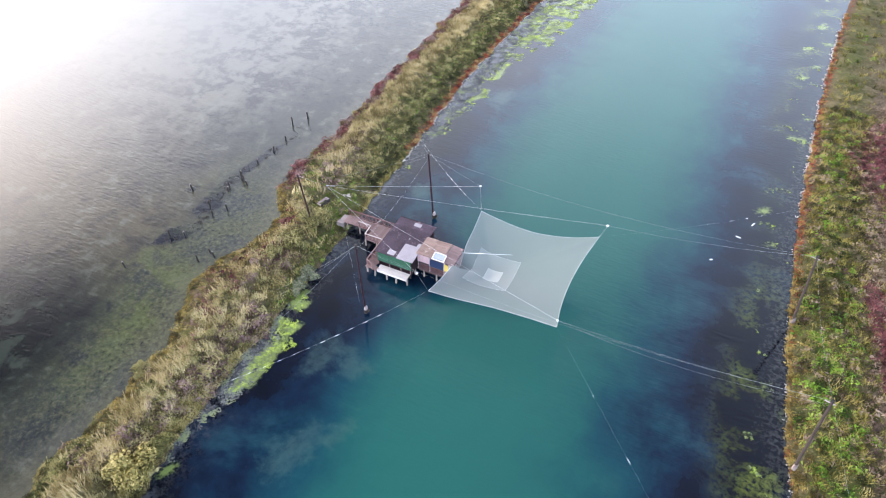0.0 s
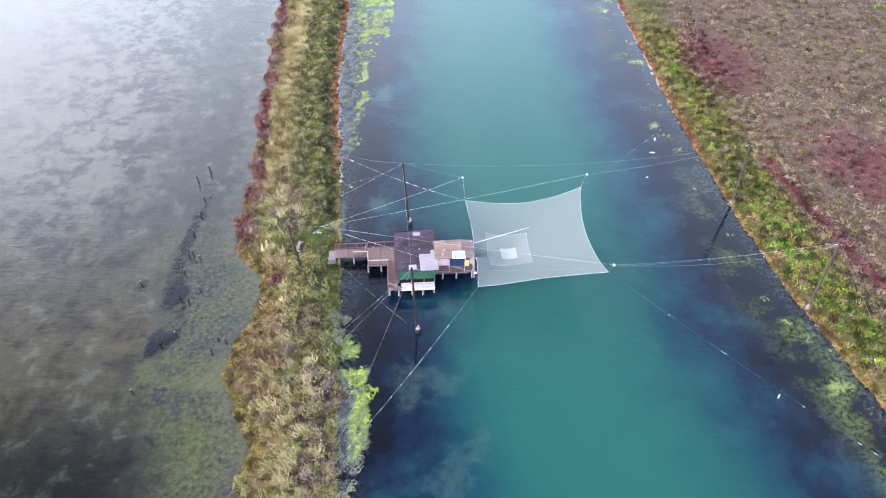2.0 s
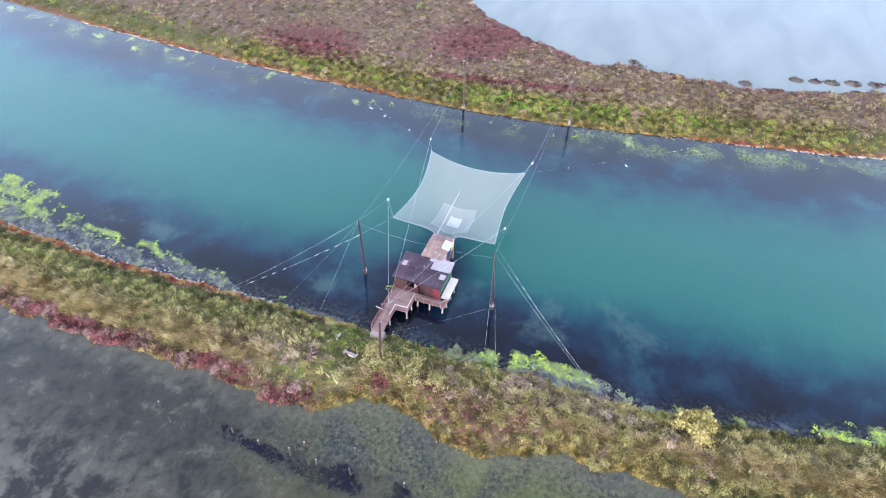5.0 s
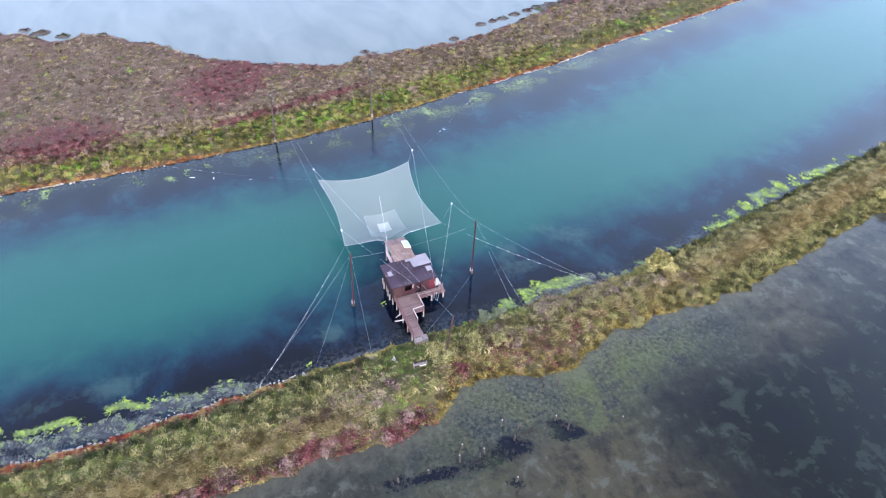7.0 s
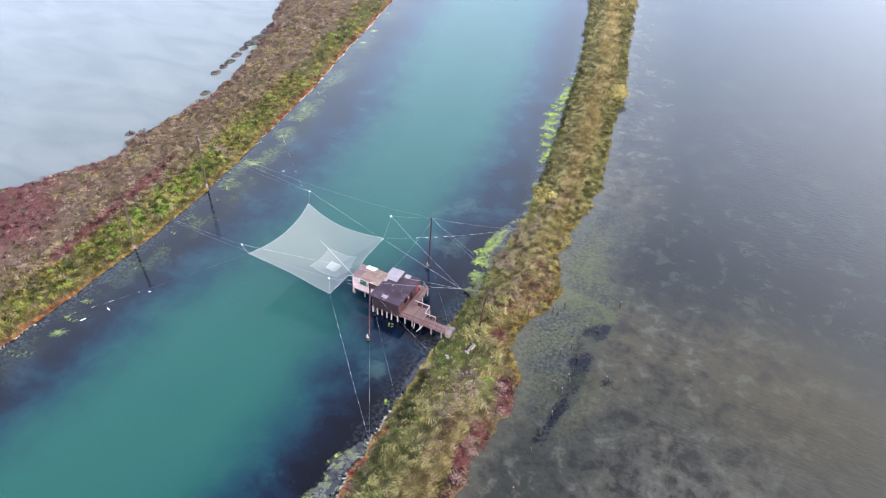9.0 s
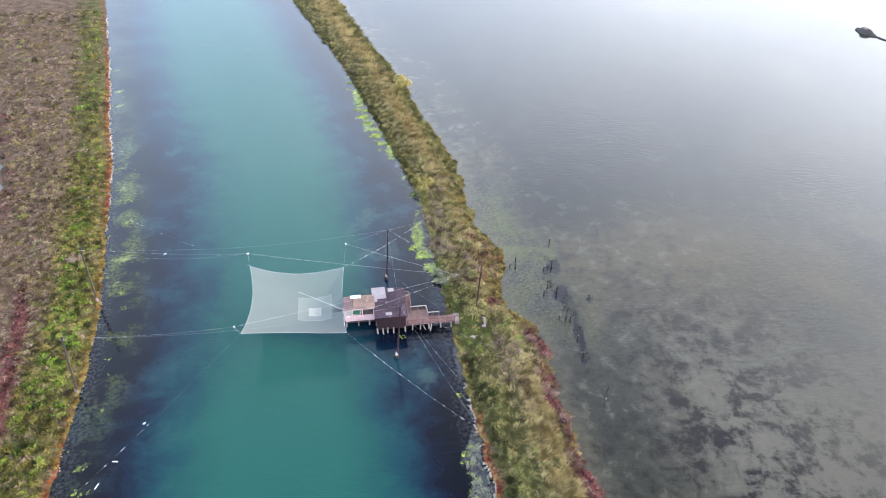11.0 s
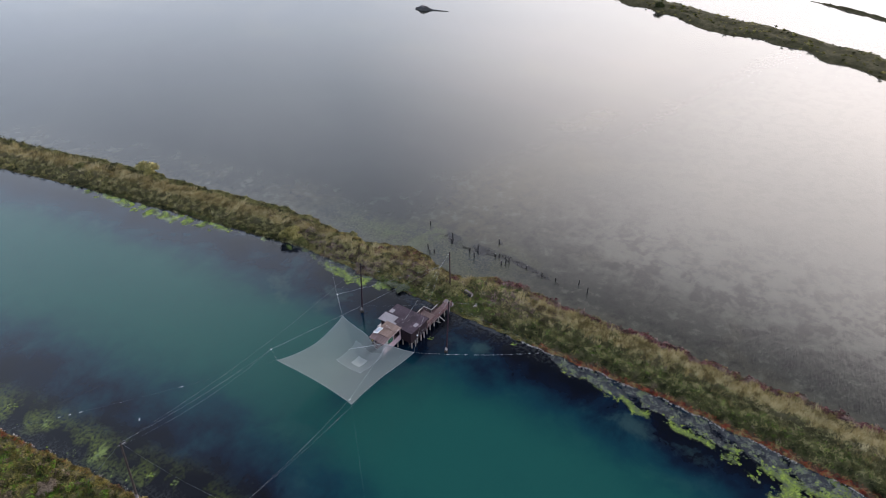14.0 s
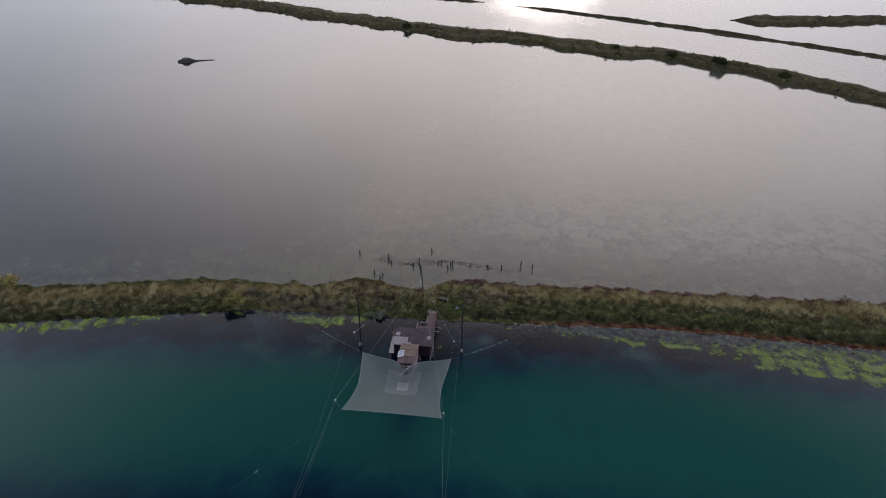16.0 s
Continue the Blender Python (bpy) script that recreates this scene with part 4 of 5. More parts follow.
def shrub(x, y, z, r, h, mat, label, seed):
    """A bush: short limbs and a crown of many small leaves."""
    e = thing("shrub", x, y, z, label, "shrub", "bushes on the bank")
    q = np.random.default_rng(seed)
    bm = bmesh.new()
    for i in range(5):
        a = q.uniform(0, 6.283)
        rod(bm, (0, 0, -0.1), (0.6 * r * math.cos(a), 0.6 * r * math.sin(a), h * q.uniform(0.5, 0.75)), 0.06, 0.02, 5)
    part("limbs", bm, POLE, e)
    V, F, base = [], [], 0
    for i in range(9):
        tv, tf = clump(420, seed * 13 + i, 0.9, 0.11, 0.5, 0.5)
        a, d = q.uniform(0, 6.283), r * math.sqrt(q.uniform(0, 0.75)) * 0.8
        s = r * q.uniform(0.38, 0.58)
        V.append(tv * np.array([s, s, h * 0.5]) + np.array([d * math.cos(a), d * math.sin(a), h * q.uniform(0.15, 0.5) * (1.15 - d / r)]))
        F.append(tf + base)
        base += len(tv)
    me = mesh_of("crown", np.concatenate(V), np.concatenate(F), mat)
    values(me, "tone", np.repeat(q.uniform(0.1, 0.8, 9 * 21), 80))
    crown = new("crown", me)
    crown.parent = e
    return e


for i, (sx, sy, sr, sh, mat, label) in enumerate((
        (-38.8, -27.8, 3.4, 3.4, OLIVE, "large round olive green bush on the bank edge"),
        (-39.2, 18.2, 2.7, 3.0, OLIVE, "large dark green bush beside the canal"),
        (-39.2, 21.5, 1.5, 1.6, BUSH, "small dark bush beside the canal"),
        (-43.3, 54.6, 2.3, 2.2, PALEBUSH, "pale grey-green bush beside the wooden pole"),
        (-42.6, 50.3, 2.3, 2.1, PALEBUSH, "pale grey-green bush near the gangway"),
        (-44.0, 47.0, 1.6, 1.4, PALEBUSH, "pale grey-green bush on the bank"),
        (-39.1, 46.6, 1.5, 1.2, SAGE, "grey-green bush at the canal edge"),
        (-38.9, 44.2, 1.3, 1.0, SAGE, "olive bush at the canal edge"),
        (-47.0, 27.5, 1.3, 1.2, PALEBUSH, "grey-green bush at the lake edge"),
        (-31.5, -42.0, 1.6, 1.5, BUSH, "olive bush on the bank"),
        (-43.0, 30.5, 1.2, 1.1, PALEBUSH, "grey-green bush on the bank crest"),
        (-26.0, -78.0, 2.0, 1.9, BUSH, "olive bush far along the bank"),
        (21.5, 34.5, 1.3, 0.9, PINKISH, "pinkish grey bush on the marsh"))):
    g = ground_at(np.array([sx]), np.array([sy]), west_lake if sx < 0 else east_canal, west_canal if sx < 0 else east_lagoon, 0.7, 3.0, 11.0)[0]
    shrub(sx, sy, float(g) - 0.1, sr, sh, mat, label, i + 3)


# ---- floating algae ----
def scrap(n, seed):
    """Scraps of floating weed, each lying nearly flat."""
    r = np.random.default_rng(seed)
    v, f = [], []
    for i in range(n):
        a, d = r.uniform(0, 6.283), math.sqrt(r.uniform(0, 1))
        c = np.array([d * math.cos(a), d * math.sin(a), r.uniform(0, 0.05)])
        turn = r.uniform(0, 6.283)
        k = len(v)
        for j in range(4):
            s = r.uniform(0.18, 0.42)
            v.append(c + np.array([s * math.cos(turn + 1.571 * j), s * math.sin(turn + 1.571 * j), r.normal(0, 0.03)]))
        f.append((k, k + 1, k + 2, k + 3))
    return np.array(v), np.array(f)


FLOATS = [scrap(7, 150 + i) for i in range(6)]


def raft(name, x0, x1, y0, y1, want, mat, label, density=9.0, z=0.015, seed=0, lo=0.14, hi=0.36):
    """Algae mats: many thin floating scraps where want(x, y) is above nought."""
    r = np.random.default_rng(seed)
    n = int((x1 - x0) * (y1 - y0) * density)
    px, py = r.uniform(x0, x1, (1, n)), r.uniform(y0, y1, (1, n))
    ok = want(px, py)[0] > r.uniform(0.0, 0.55, n)
    at = np.stack([px[0][ok], py[0][ok], np.full(ok.sum(), z)], -1)
    return cover(name, FLOATS, at, r.uniform(lo, hi, ok.sum()), mat, label, "algae")


raft("floating_algae", -41, -28, 77, 158, north_algae, ALGAE, "bright yellow-green algae floating along the canal edge", 22, 0.03, 1, 0.08, 0.22)
raft("bleached_algae", -41, -33, 76, 150, north_scum, SCUM, "pale bleached algae in the shallows of the canal", 14, 0.02, 2)
raft("floating_algae", -40, -33, 27, 46, mid_algae, ALGAE, "bright yellow-green algae at the canal edge", 32, 0.03, 3, 0.08, 0.2)
raft("bleached_algae", -40, -34, 21, 42, mid_scum, SCUM, "pale bleached algae at the canal edge", 20, 0.02, 4)
raft("floating_algae", -36, -24, -34, 9, south_algae, ALGAE, "yellow-green algae along the bank", 18, 0.03, 5)
raft("floating_algae", 6, 34, -40, 150, east_algae, ALGAE, "sparse yellow-green algae in the shallows of the marsh edge", 6, 0.025, 6, 0.07, 0.2)
for ax, ay, ar in ((-31.2, 58.5, 0.5), (-38.0, 70.6, 0.5), (11.3, 47.0, 0.5), (12.2, 43.4, 0.6), (10.8, 53.0, 0.3)):
    raft("algae_patch", ax - 1, ax + 1, ay - 1, ay + 1, lambda x, y: ar - np.hypot((x - ax) * 0.7, y - ay) + 0.12 * fbm(x, y, 1.2, 3, abs(ax)), ALGAE, "small patch of yellow-green floating algae", 40, 0.02, 7, 0.1, 0.2)

# ---- the fishing hut on piles ----
DECK_Z = 1.15
hut = thing("fishing_hut", -29.8, 54.1, 0, "dark red wooden fishing hut on piles with a purple-grey roof", "hut")
HUT = Matrix.Translation((29.8, -54.1, 0))


def shift(bm, m=HUT):
    bmesh.ops.transform(bm, matrix=m, verts=bm.verts)
    return bm


def boards(owner, m, a, b, z0, z1, t, n, mat, label, holes=(), name="wall_board"):
    """Upright boards from a to b (x, y), n of them, each a part; gaps (from, to, low, high) stay open."""
    a, b = Vector((*a, 0)), Vector((*b, 0))
    along = (b - a).normalized()
    out = Vector((-along.y, along.x, 0))
    L = (b - a).length
    for i in range(n):
        s0, s1 = L * i / n + 0.006, L * (i + 1) / n - 0.006
        c = (s0 + s1) / 2
        spans = [(z0, z1)]
        for h0, h1, lo, hi in holes:
            if h0 < c < h1:
                spans = [(z0, lo), (hi, z1)]
        for lo, hi in spans:
            if hi - lo > 0.05:
                at = m @ Matrix.Translation(a + along * c + out * random.uniform(-0.012, 0.012)) @ Matrix.Rotation(math.atan2(along.y, along.x), 4, "Z")
                part(name, one(box, -(s1 - s0) / 2, (s1 - s0) / 2, -t / 2, t / 2, lo, hi + random.uniform(-0.015, 0.0), 0.0, at), mat, owner, label)


HX0, HX1, HY0, HY1 = -31.95, -27.6, 51.05, 57.2
WALL_TOP = 3.22
# floor takes the near-black board colour to paint the interior's shade
part("floor", shift(one(box, HX0, HX1, HY0, HY1, DECK_Z - 0.14, DECK_Z)), MAROON, hut, "timber floor of the hut, near-black to stand for interior shade")
boards(hut, HUT, (HX0, HY1), (HX1, HY1), DECK_Z - 0.35, WALL_TOP, 0.05, 24, MAROON, "purple-black wall board")
boards(hut, HUT, (HX1, HY0), (HX1, HY1), DECK_Z - 0.2, WALL_TOP, 0.05, 30, MAROON, "purple-black wall board", [(1.7, 3.4, DECK_Z, 3.1)])
boards(hut, HUT, (HX0, 52.0), (HX0, 55.9), DECK_Z, WALL_TOP, 0.05, 20, DARKRED, "dark red wall board", [(1.15, 1.95, DECK_Z, 3.05), (2.6, 3.5, 2.0, 2.9)])
boards(hut, HUT, (HX0, HY0), (HX0, 52.0), DECK_Z, WALL_TOP, 0.05, 5, BRIGHTRED, "bright red wall board")
boards(hut, HUT, (HX0, 55.9), (HX0, HY1), DECK_Z, WALL_TOP, 0.05, 7, RUST, "orange-brown wall board")
boards(hut, HUT, (HX0, HY0), (HX1, HY0), 1.78, WALL_TOP, 0.05, 22, GREENWALL, "green painted wall board above an opening")
part("sill_board", shift(one(box, HX0, HX1, HY0 - 0.04, HY0 + 0.06, 1.7, 1.78)), MAROON, hut, "dark sill board")
for px in (-31.9, -30.4, -28.9, -27.65):
    part("post", shift(one(box, px - 0.05, px + 0.05, HY0 - 0.03, HY0 + 0.07, DECK_Z, 1.72)), WOOD, hut, "weathered post")
part("door", shift(one(box, HX0 + 0.25, HX0 + 0.31, 53.2, 53.95, DECK_Z + 0.02, 3.05, 0.0)), MAROON, hut, "dark wooden door set back")
part("shutter", shift(one(box, HX0 - 0.07, HX0 - 0.03, 54.3, 54.5, 2.2, 2.8)), WOOD, hut, "narrow weathered shutter")
# roof sheets, overlapping, with folded edges
def corrugated(x0, x1, y0, y1, z, ribs=9):
    """One ribbed sheet, its ribs along x."""
    w, top = (y1 - y0) / ribs, []
    for k in range(ribs):
        u = random.uniform(0, 0.01)
        top += [(y0 + w * k, z + 0.05 + u), (y0 + w * (k + 0.5), z + 0.05 + u), (y0 + w * (k + 0.56), z + 0.028), (y0 + w * (k + 0.94), z + 0.028)]
    ring = top + [(y1, z + 0.028), (y1, z), (y0, z)]
    bm = bmesh.new()
    a, b = [bm.verts.new((x0, y, h)) for y, h in ring], [bm.verts.new((x1, y, h)) for y, h in ring]
    for k in range(len(ring)):
        q = (k + 1) % len(ring)
        bm.faces.new((a[k], a[q], b[q], b[k]))
    bm.faces.new(a[::-1]), bm.faces.new(b)
    bmesh.ops.recalc_face_normals(bm, faces=bm.faces)
    return bm


for i in range(5):
    for j in range(2):
        y0, y1 = 50.85 + 1.32 * i, 50.85 + 1.32 * (i + 1) + 0.06
        x0, x1 = (-32.2, -29.7) if j == 0 else (-29.85, -27.35)
        za = 3.28 + 0.02 * (i % 2) + (0.0 if j == 0 else 0.09)
        bm = corrugated(x0, x1, y0, y1, za)
        part("roof_sheet", shift(bm), FELT, hut)
for x0, x1, y0, y1, z0, tilt in ((-29.35, -27.25, 50.7, 53.35, 3.47, 2), (-30.65, -29.75, 51.0, 51.75, 3.4, 0), (-29.95, -29.05, 56.5, 57.1, 3.47, 0)):
    m = Matrix.Translation(((x0 + x1) / 2, (y0 + y1) / 2, z0)) @ Matrix.Rotation(radians(tilt), 4, "Z")
    part("roof_patch", shift(one(box, -(x1 - x0) / 2, (x1 - x0) / 2, -(y1 - y0) / 2, (y1 - y0) / 2, 0, 0.03, 0.0, m)), METALSHEET, hut, "pale metal sheet laid on the roof")
part("roof_patch", shift(one(box, -28.0, -27.3, 53.3, 54.0, 3.47, 3.49)), METALSHEET, hut, "pale metal sheet laid on the roof")
part("vent_pipe", shift(one(rod, (-29.3, 54.2, 3.3), (-29.3, 54.2, 3.62), 0.07)), METALSHEET, hut, "short grey vent pipe")
# roof edge boards
part("fascia", shift(one(box, -32.24, -32.2, 50.85, 57.5, 3.2, 3.34)), MAROON, hut)
part("fascia", shift(one(box, -32.2, -27.35, 57.5, 57.54, 3.22, 3.38)), MAROON, hut)
# south balcony and west walkway
for i in range(5):
    part("balcony_board", shift(one(box, -31.6, -27.7, 50.12 + 0.19 * i, 50.3 + 0.19 * i, DECK_Z - 0.06, DECK_Z + random.uniform(-0.008, 0.008))), WHITEDECK, hut, "whitewashed balcony board")
part("balcony_edge", shift(one(box, -31.6, -27.7, 50.06, 50.11, DECK_Z - 0.3, DECK_Z + 0.02)), WHITEDECK, hut)
for i in range(22):
    part("plank", shift(one(box, -33.15, -32.0, 50.0 + 0.19 * i, 50.175 + 0.19 * i, DECK_Z - 0.06, DECK_Z + random.uniform(-0.01, 0.01))), DECK, hut, "grey-pink walkway plank")
m = Matrix.Translation((-31.85, 50.3, DECK_Z - 0.03)) @ Matrix.Rotation(radians(-28), 4, "Z")
part("walkway_corner", shift(one(box, -1.25, 0.4, -0.35, 0.25, -0.034, 0.026, 0.0, m)), DECK, hut)
# piles with pale tops
for px, py in [(-31.8 + 0.84 * i, 57.32) for i in range(6)] + [(-31.8, 50.25), (-30.4, 50.2), (-29.0, 50.2), (-27.8, 50.25), (-33.0, 50.2), (-33.05, 52.0), (-33.05, 53.6), (-27.7, 52.2), (-27.7, 55.4), (-30.4, 53.0), (-30.4, 55.6)]:
    q = Vector((random.uniform(-0.06, 0.06), random.uniform(-0.06, 0.06), 0))
    part("pile", shift(rod(bmesh.new(), Vector((px, py, -1.2)) + q * 3, Vector((px, py, DECK_Z - 0.06)) + q, 0.13, 0.11, 8)), PILE, hut, "pale wooden pile")
# added dark boards that block light and stand for shade under the hut
for py in (51.3, 54.0, 56.6):
    boards(hut, HUT, (HX0 + 0.2, py), (HX1 - 0.1, py), 0.15, DECK_Z - 0.15, 0.04, 14, STAKE, "added dark board that stands for shade below the floor", name="underfloor_board")
for py in (50.35, 53.2, 56.9):
    part("beam", shift(one(box, HX0 - 1.1, HX1, py - 0.07, py + 0.07, DECK_Z - 0.3, DECK_Z - 0.145)), STAKE, hut)

# ---- porch over the net ----
porch = thing("porch", -25.2, 53.9, 0, "pink and white net-lifting porch with a rusty brown roof on piles", "porch")
PM = Matrix.Translation((25.2, -53.9, 0))
PX0, PX1, PY0, PY1, PZ = -27.5, -23.0, 52.45, 55.2, 3.55
part("floor", shift(one(box, PX0, PX1 + 0.1, PY0 - 0.05, PY1, DECK_Z - 0.1, DECK_Z + 0.02), PM), DECK, porch)
for k, (x0, x1, dz, sl) in enumerate(((-27.55, -26.05, 0.0, -2), (-26.1, -24.3, 0.03, -3), (-24.25, -22.85, -0.06, 7))):
    n = 14
    for i in range(n):
        w = (55.4 - 52.35) / n
        m = Matrix.Translation(((x0 + x1) / 2, 52.35 + w * (i + 0.5), PZ + dz + random.uniform(0, 0.012))) @ Matrix.Rotation(radians(sl), 4, "Y")
        bm = one(box, -(x1 - x0) / 2, (x1 - x0) / 2, -w / 2, w / 2 - 0.012, 0, 0.045, 0.0, m)
        part("roof_board", shift(bm, PM), PORCHROOF if k < 2 else WOOD, porch, "rusty brown roof board" if k < 2 else "pale weathered roof board")
boards(porch, PM, (-27.4, PY1), (-23.1, PY1), DECK_Z - 0.1, 2.2, 0.05, 22, PINK, "faded pink low wall board")
boards(porch, PM, (-24.1, PY1), (-23.1, PY1), 2.2, 3.45, 0.05, 5, PALE, "whitewashed wall board")
porch_window = part("window", shift(one(box, -25.3, -24.25, PY1 - 0.02, PY1 + 0.03, 2.35, 3.2), PM), GREENWALL, porch, "small green shuttered window")
part("window_frame", shift(one(box, -25.4, -24.15, PY1 - 0.05, PY1 - 0.025, 2.25, 3.3), PM), PALE, porch_window)
part("lintel", shift(one(box, -27.4, -24.1, PY1 - 0.03, PY1 + 0.04, 3.3, 3.48), PM), PINK, porch)
boards(porch, PM, (-27.4, PY0), (-25.9, PY0), 2.35, 3.42, 0.05, 8, PINK, "faded pink wall board")
part("tarpaulin", shift(one(box, -25.8, -24.1, PY0 - 0.06, PY0 - 0.02, 2.15, 3.2), PM), NAVY, porch, "navy blue tarpaulin hung below the solar panel")
part("board", shift(one(box, -23.95, -23.5, PY0 - 0.05, PY0 - 0.01, 2.1, 3.15), PM), YELLOW, porch, "yellow board on the porch side")
part("board", shift(one(box, -23.45, -23.05, PY0 - 0.05, PY0 - 0.01, 2.5, 3.3), PM), PALE, porch, "pale board on the porch side")
for px, py in ((-27.3, PY0), (-25.85, PY0), (-24.0, PY0), (-23.05, PY0), (-27.3, PY1 - 0.05), (-25.6, PY1 - 0.05), (-24.1, PY1 - 0.08), (-23.05, PY1 - 0.08)):
    part("post", shift(one(box, px - 0.06, px + 0.06, py - 0.02, py + 0.1, DECK_Z, 3.5), PM), PINK if py > 54 else PALE, porch)
for z in (1.55, 1.85, 2.1):
    part("rail", shift(one(box, -27.4, -23.0, PY0 - 0.06, PY0 - 0.02, z - 0.03, z + 0.03), PM), RAIL if z < 2.0 else WOOD, porch)
for i in range(20):
    part("baluster", shift(one(box, -27.2 + 0.215 * i, -27.16 + 0.215 * i, PY0 - 0.05, PY0 - 0.02, DECK_Z, 2.1), PM), RAIL, porch)
# white trestle at the canal end
for py in (52.5, 53.4, 54.3, 55.15):
    part("trestle_leg", shift(one(rod, (-22.75, py, -1.0), (-22.95, py, 2.75 if py in (53.4, 54.3) else 3.1), 0.08, 0.07, 8), PM), PALE, porch, "white trestle leg standing in the water")
for z in (1.7, 2.2, 2.75):
    part("trestle_bar", shift(one(box, -22.92, -22.84, 52.4, 55.25, z - 0.05, z + 0.05), PM), PALE, porch, "white trestle cross bar")
part("trestle_brace", shift(one(rod, (-22.8, 52.5, 1.7), (-22.8, 55.1, 2.7), 0.045), PM), PALE, porch, "white diagonal brace")
for px, py in ((-24.95, 52.45), (-26.6, 52.5), (-24.95, 55.2), (-26.6, 55.2), (-23.1, 52.45), (-23.1, 55.2)):
    part("pile", shift(one(rod, (px, py, -1.2), (px, py, DECK_Z - 0.1), 0.12, 0.1, 8), PM), PILE, porch, "pale wooden pile")

# shade boards added in the same way under the porch
for py in (53.0, 54.7):
    boards(porch, PM, (PX0, py), (PX1 - 0.3, py), 0.2, DECK_Z - 0.12, 0.04, 14, STAKE, "added dark board that stands for shade below the floor", name="underfloor_board")

panel = thing("solar_panel", -24.75, 52.75, PZ + 0.14, "white-framed solar panel tilted on the porch roof edge", "solar panel")
tilt = Matrix.Rotation(radians(16), 4, "X")
# pale cell colour paints in the sky's reflection
part("cells", one(box, -0.68, 0.68, -0.42, 0.42, 0.03, 0.06, 0.0, tilt), CELL, panel, "solar cells coloured pale as if reflecting the sky")
for a in ((-0.76, 0.76, 0.42, 0.5), (-0.76, 0.76, -0.5, -0.42), (-0.76, -0.68, -0.42, 0.42), (0.68, 0.76, -0.42, 0.42)):
    part("frame_bar", one(box, *a, 0.02, 0.075, 0.0, tilt), FRAMEWHITE, panel)
for sx in (-0.6, 0.6):
    part("bracket", one(rod, (sx, 0.4, -0.12), (sx, 0.4, 0.12), 0.02), FRAMEWHITE, panel)

boom = thing("net_boom", -24.4, 55.2, 2.5, "long white pole reaching from the porch out over the net", "pole")
part("pole", one(rod, (0, 0, 0), (7.9, -1.32, 4.1), 0.03, 0.018, 8), ROPE, boom)
part("collar", one(rod, (-0.05, 0.01, -0.03), (0.3, -0.05, 0.15), 0.09), OLDPOLE, boom)

# ---- gangway from the bank ----
gang = thing("gangway", -36.0, 56.3, 0, "weathered pinkish plank gangway with dark red railings on piles", "gangway")
GM = Matrix.Translation((36.0, -56.3, 0))
for i in range(21):
    q = random.uniform(-0.05, 0.05)
    part("plank", shift(one(box, -39.5 + 0.19 * i, -39.33 + 0.19 * i, 55.65 + q, 57.1 + q, DECK_Z - 0.06, DECK_Z + random.uniform(-0.012, 0.012)), GM), DECK, gang)
for i in range(16):
    part("plank", shift(one(box, -35.5 + 0.22 * i, -35.295 + 0.22 * i, 54.05, 57.15, DECK_Z - 0.06, DECK_Z + 0.004 + random.uniform(-0.01, 0.01)), GM), WOOD, gang)
for y in (55.75, 57.0):
    part("beam", shift(one(box, -39.4, -32.0, y - 0.06, y + 0.06, DECK_Z - 0.24, DECK_Z - 0.07), GM), STAKE, gang)
part("beam", shift(one(box, -35.4, -32.2, 54.1, 54.22, DECK_Z - 0.24, DECK_Z - 0.07), GM), STAKE, gang)
part("landing_block", shift(one(box, -40.3, -39.35, 55.3, 55.9, 0.5, DECK_Z - 0.02, 0.04), GM), CONCRETE, gang, "pale concrete landing block")
part("landing_step", shift(one(box, -40.2, -39.5, 55.95, 57.05, 0.45, DECK_Z - 0.1, 0.03), GM), CONCRETE, gang, "pale concrete landing step")


def railing(owner, m, pts, rail_mat, post_mat, low=True, balusters=True, height=0.9, every=1.25):
    """Posts, a top rail, a low rail and balusters along a line of (x, y)."""
    for (ax, ay), (bx, by) in zip(pts, pts[1:]):
        a, b = Vector((ax, ay, DECK_Z)), Vector((bx, by, DECK_Z))
        L, up = (b - a).length, Vector((0, 0, 1))
        ang = math.atan2(by - ay, bx - ax)
        t = m @ Matrix.Translation((a + b) / 2) @ Matrix.Rotation(ang, 4, "Z")
        part("top_rail", one(box, -L / 2 - 0.04, L / 2 + 0.04, -0.055, 0.055, height - 0.04, height + 0.03, 0.0, t), rail_mat, owner)
        if low:
            part("low_rail", one(box, -L / 2, L / 2, -0.025, 0.025, 0.12, 0.18, 0.0, t), RAIL, owner)
        n = max(1, round(L / every))
        for i in range(n + 1):
            s = -L / 2 + L * i / n
            part("rail_post", one(box, s - 0.045, s + 0.045, -0.045, 0.045, -0.25, height - 0.03, 0.0, t), post_mat, owner)
        if balusters:
            k = int(L / 0.2)
            for i in range(k):
                s = -L / 2 + L * (i + 0.5) / k
                part("baluster", one(box, s - 0.016, s + 0.016, -0.016, 0.016, 0.12, height - 0.03, 0.0, t), RAIL, owner)


railing(gang, GM, [(-39.45, 57.1), (-35.6, 57.12), (-32.25, 57.15)], RAIL, RAIL)
railing(gang, GM, [(-37.2, 55.66), (-35.5, 55.66), (-35.4, 54.08), (-32.95, 54.08)], PALE, WOOD)
railing(hut, HUT, [(-33.12, 53.9), (-33.12, 50.5), (-32.2, 50.05)], WOOD, WOOD, True, True, 0.75)
for px, py in ((-39.0, 55.75), (-37.2, 55.7), (-35.45, 54.15), (-33.9, 54.15), (-35.5, 57.1), (-37.3, 57.1), (-34.2, 57.1), (-33.0, 57.1), (-38.9, 57.05)):
    part("pile", shift(one(rod, (px, py, -1.2), (px, py, DECK_Z - 0.06), 0.12, 0.1, 8), GM), PILE, gang, "pale wooden pile")
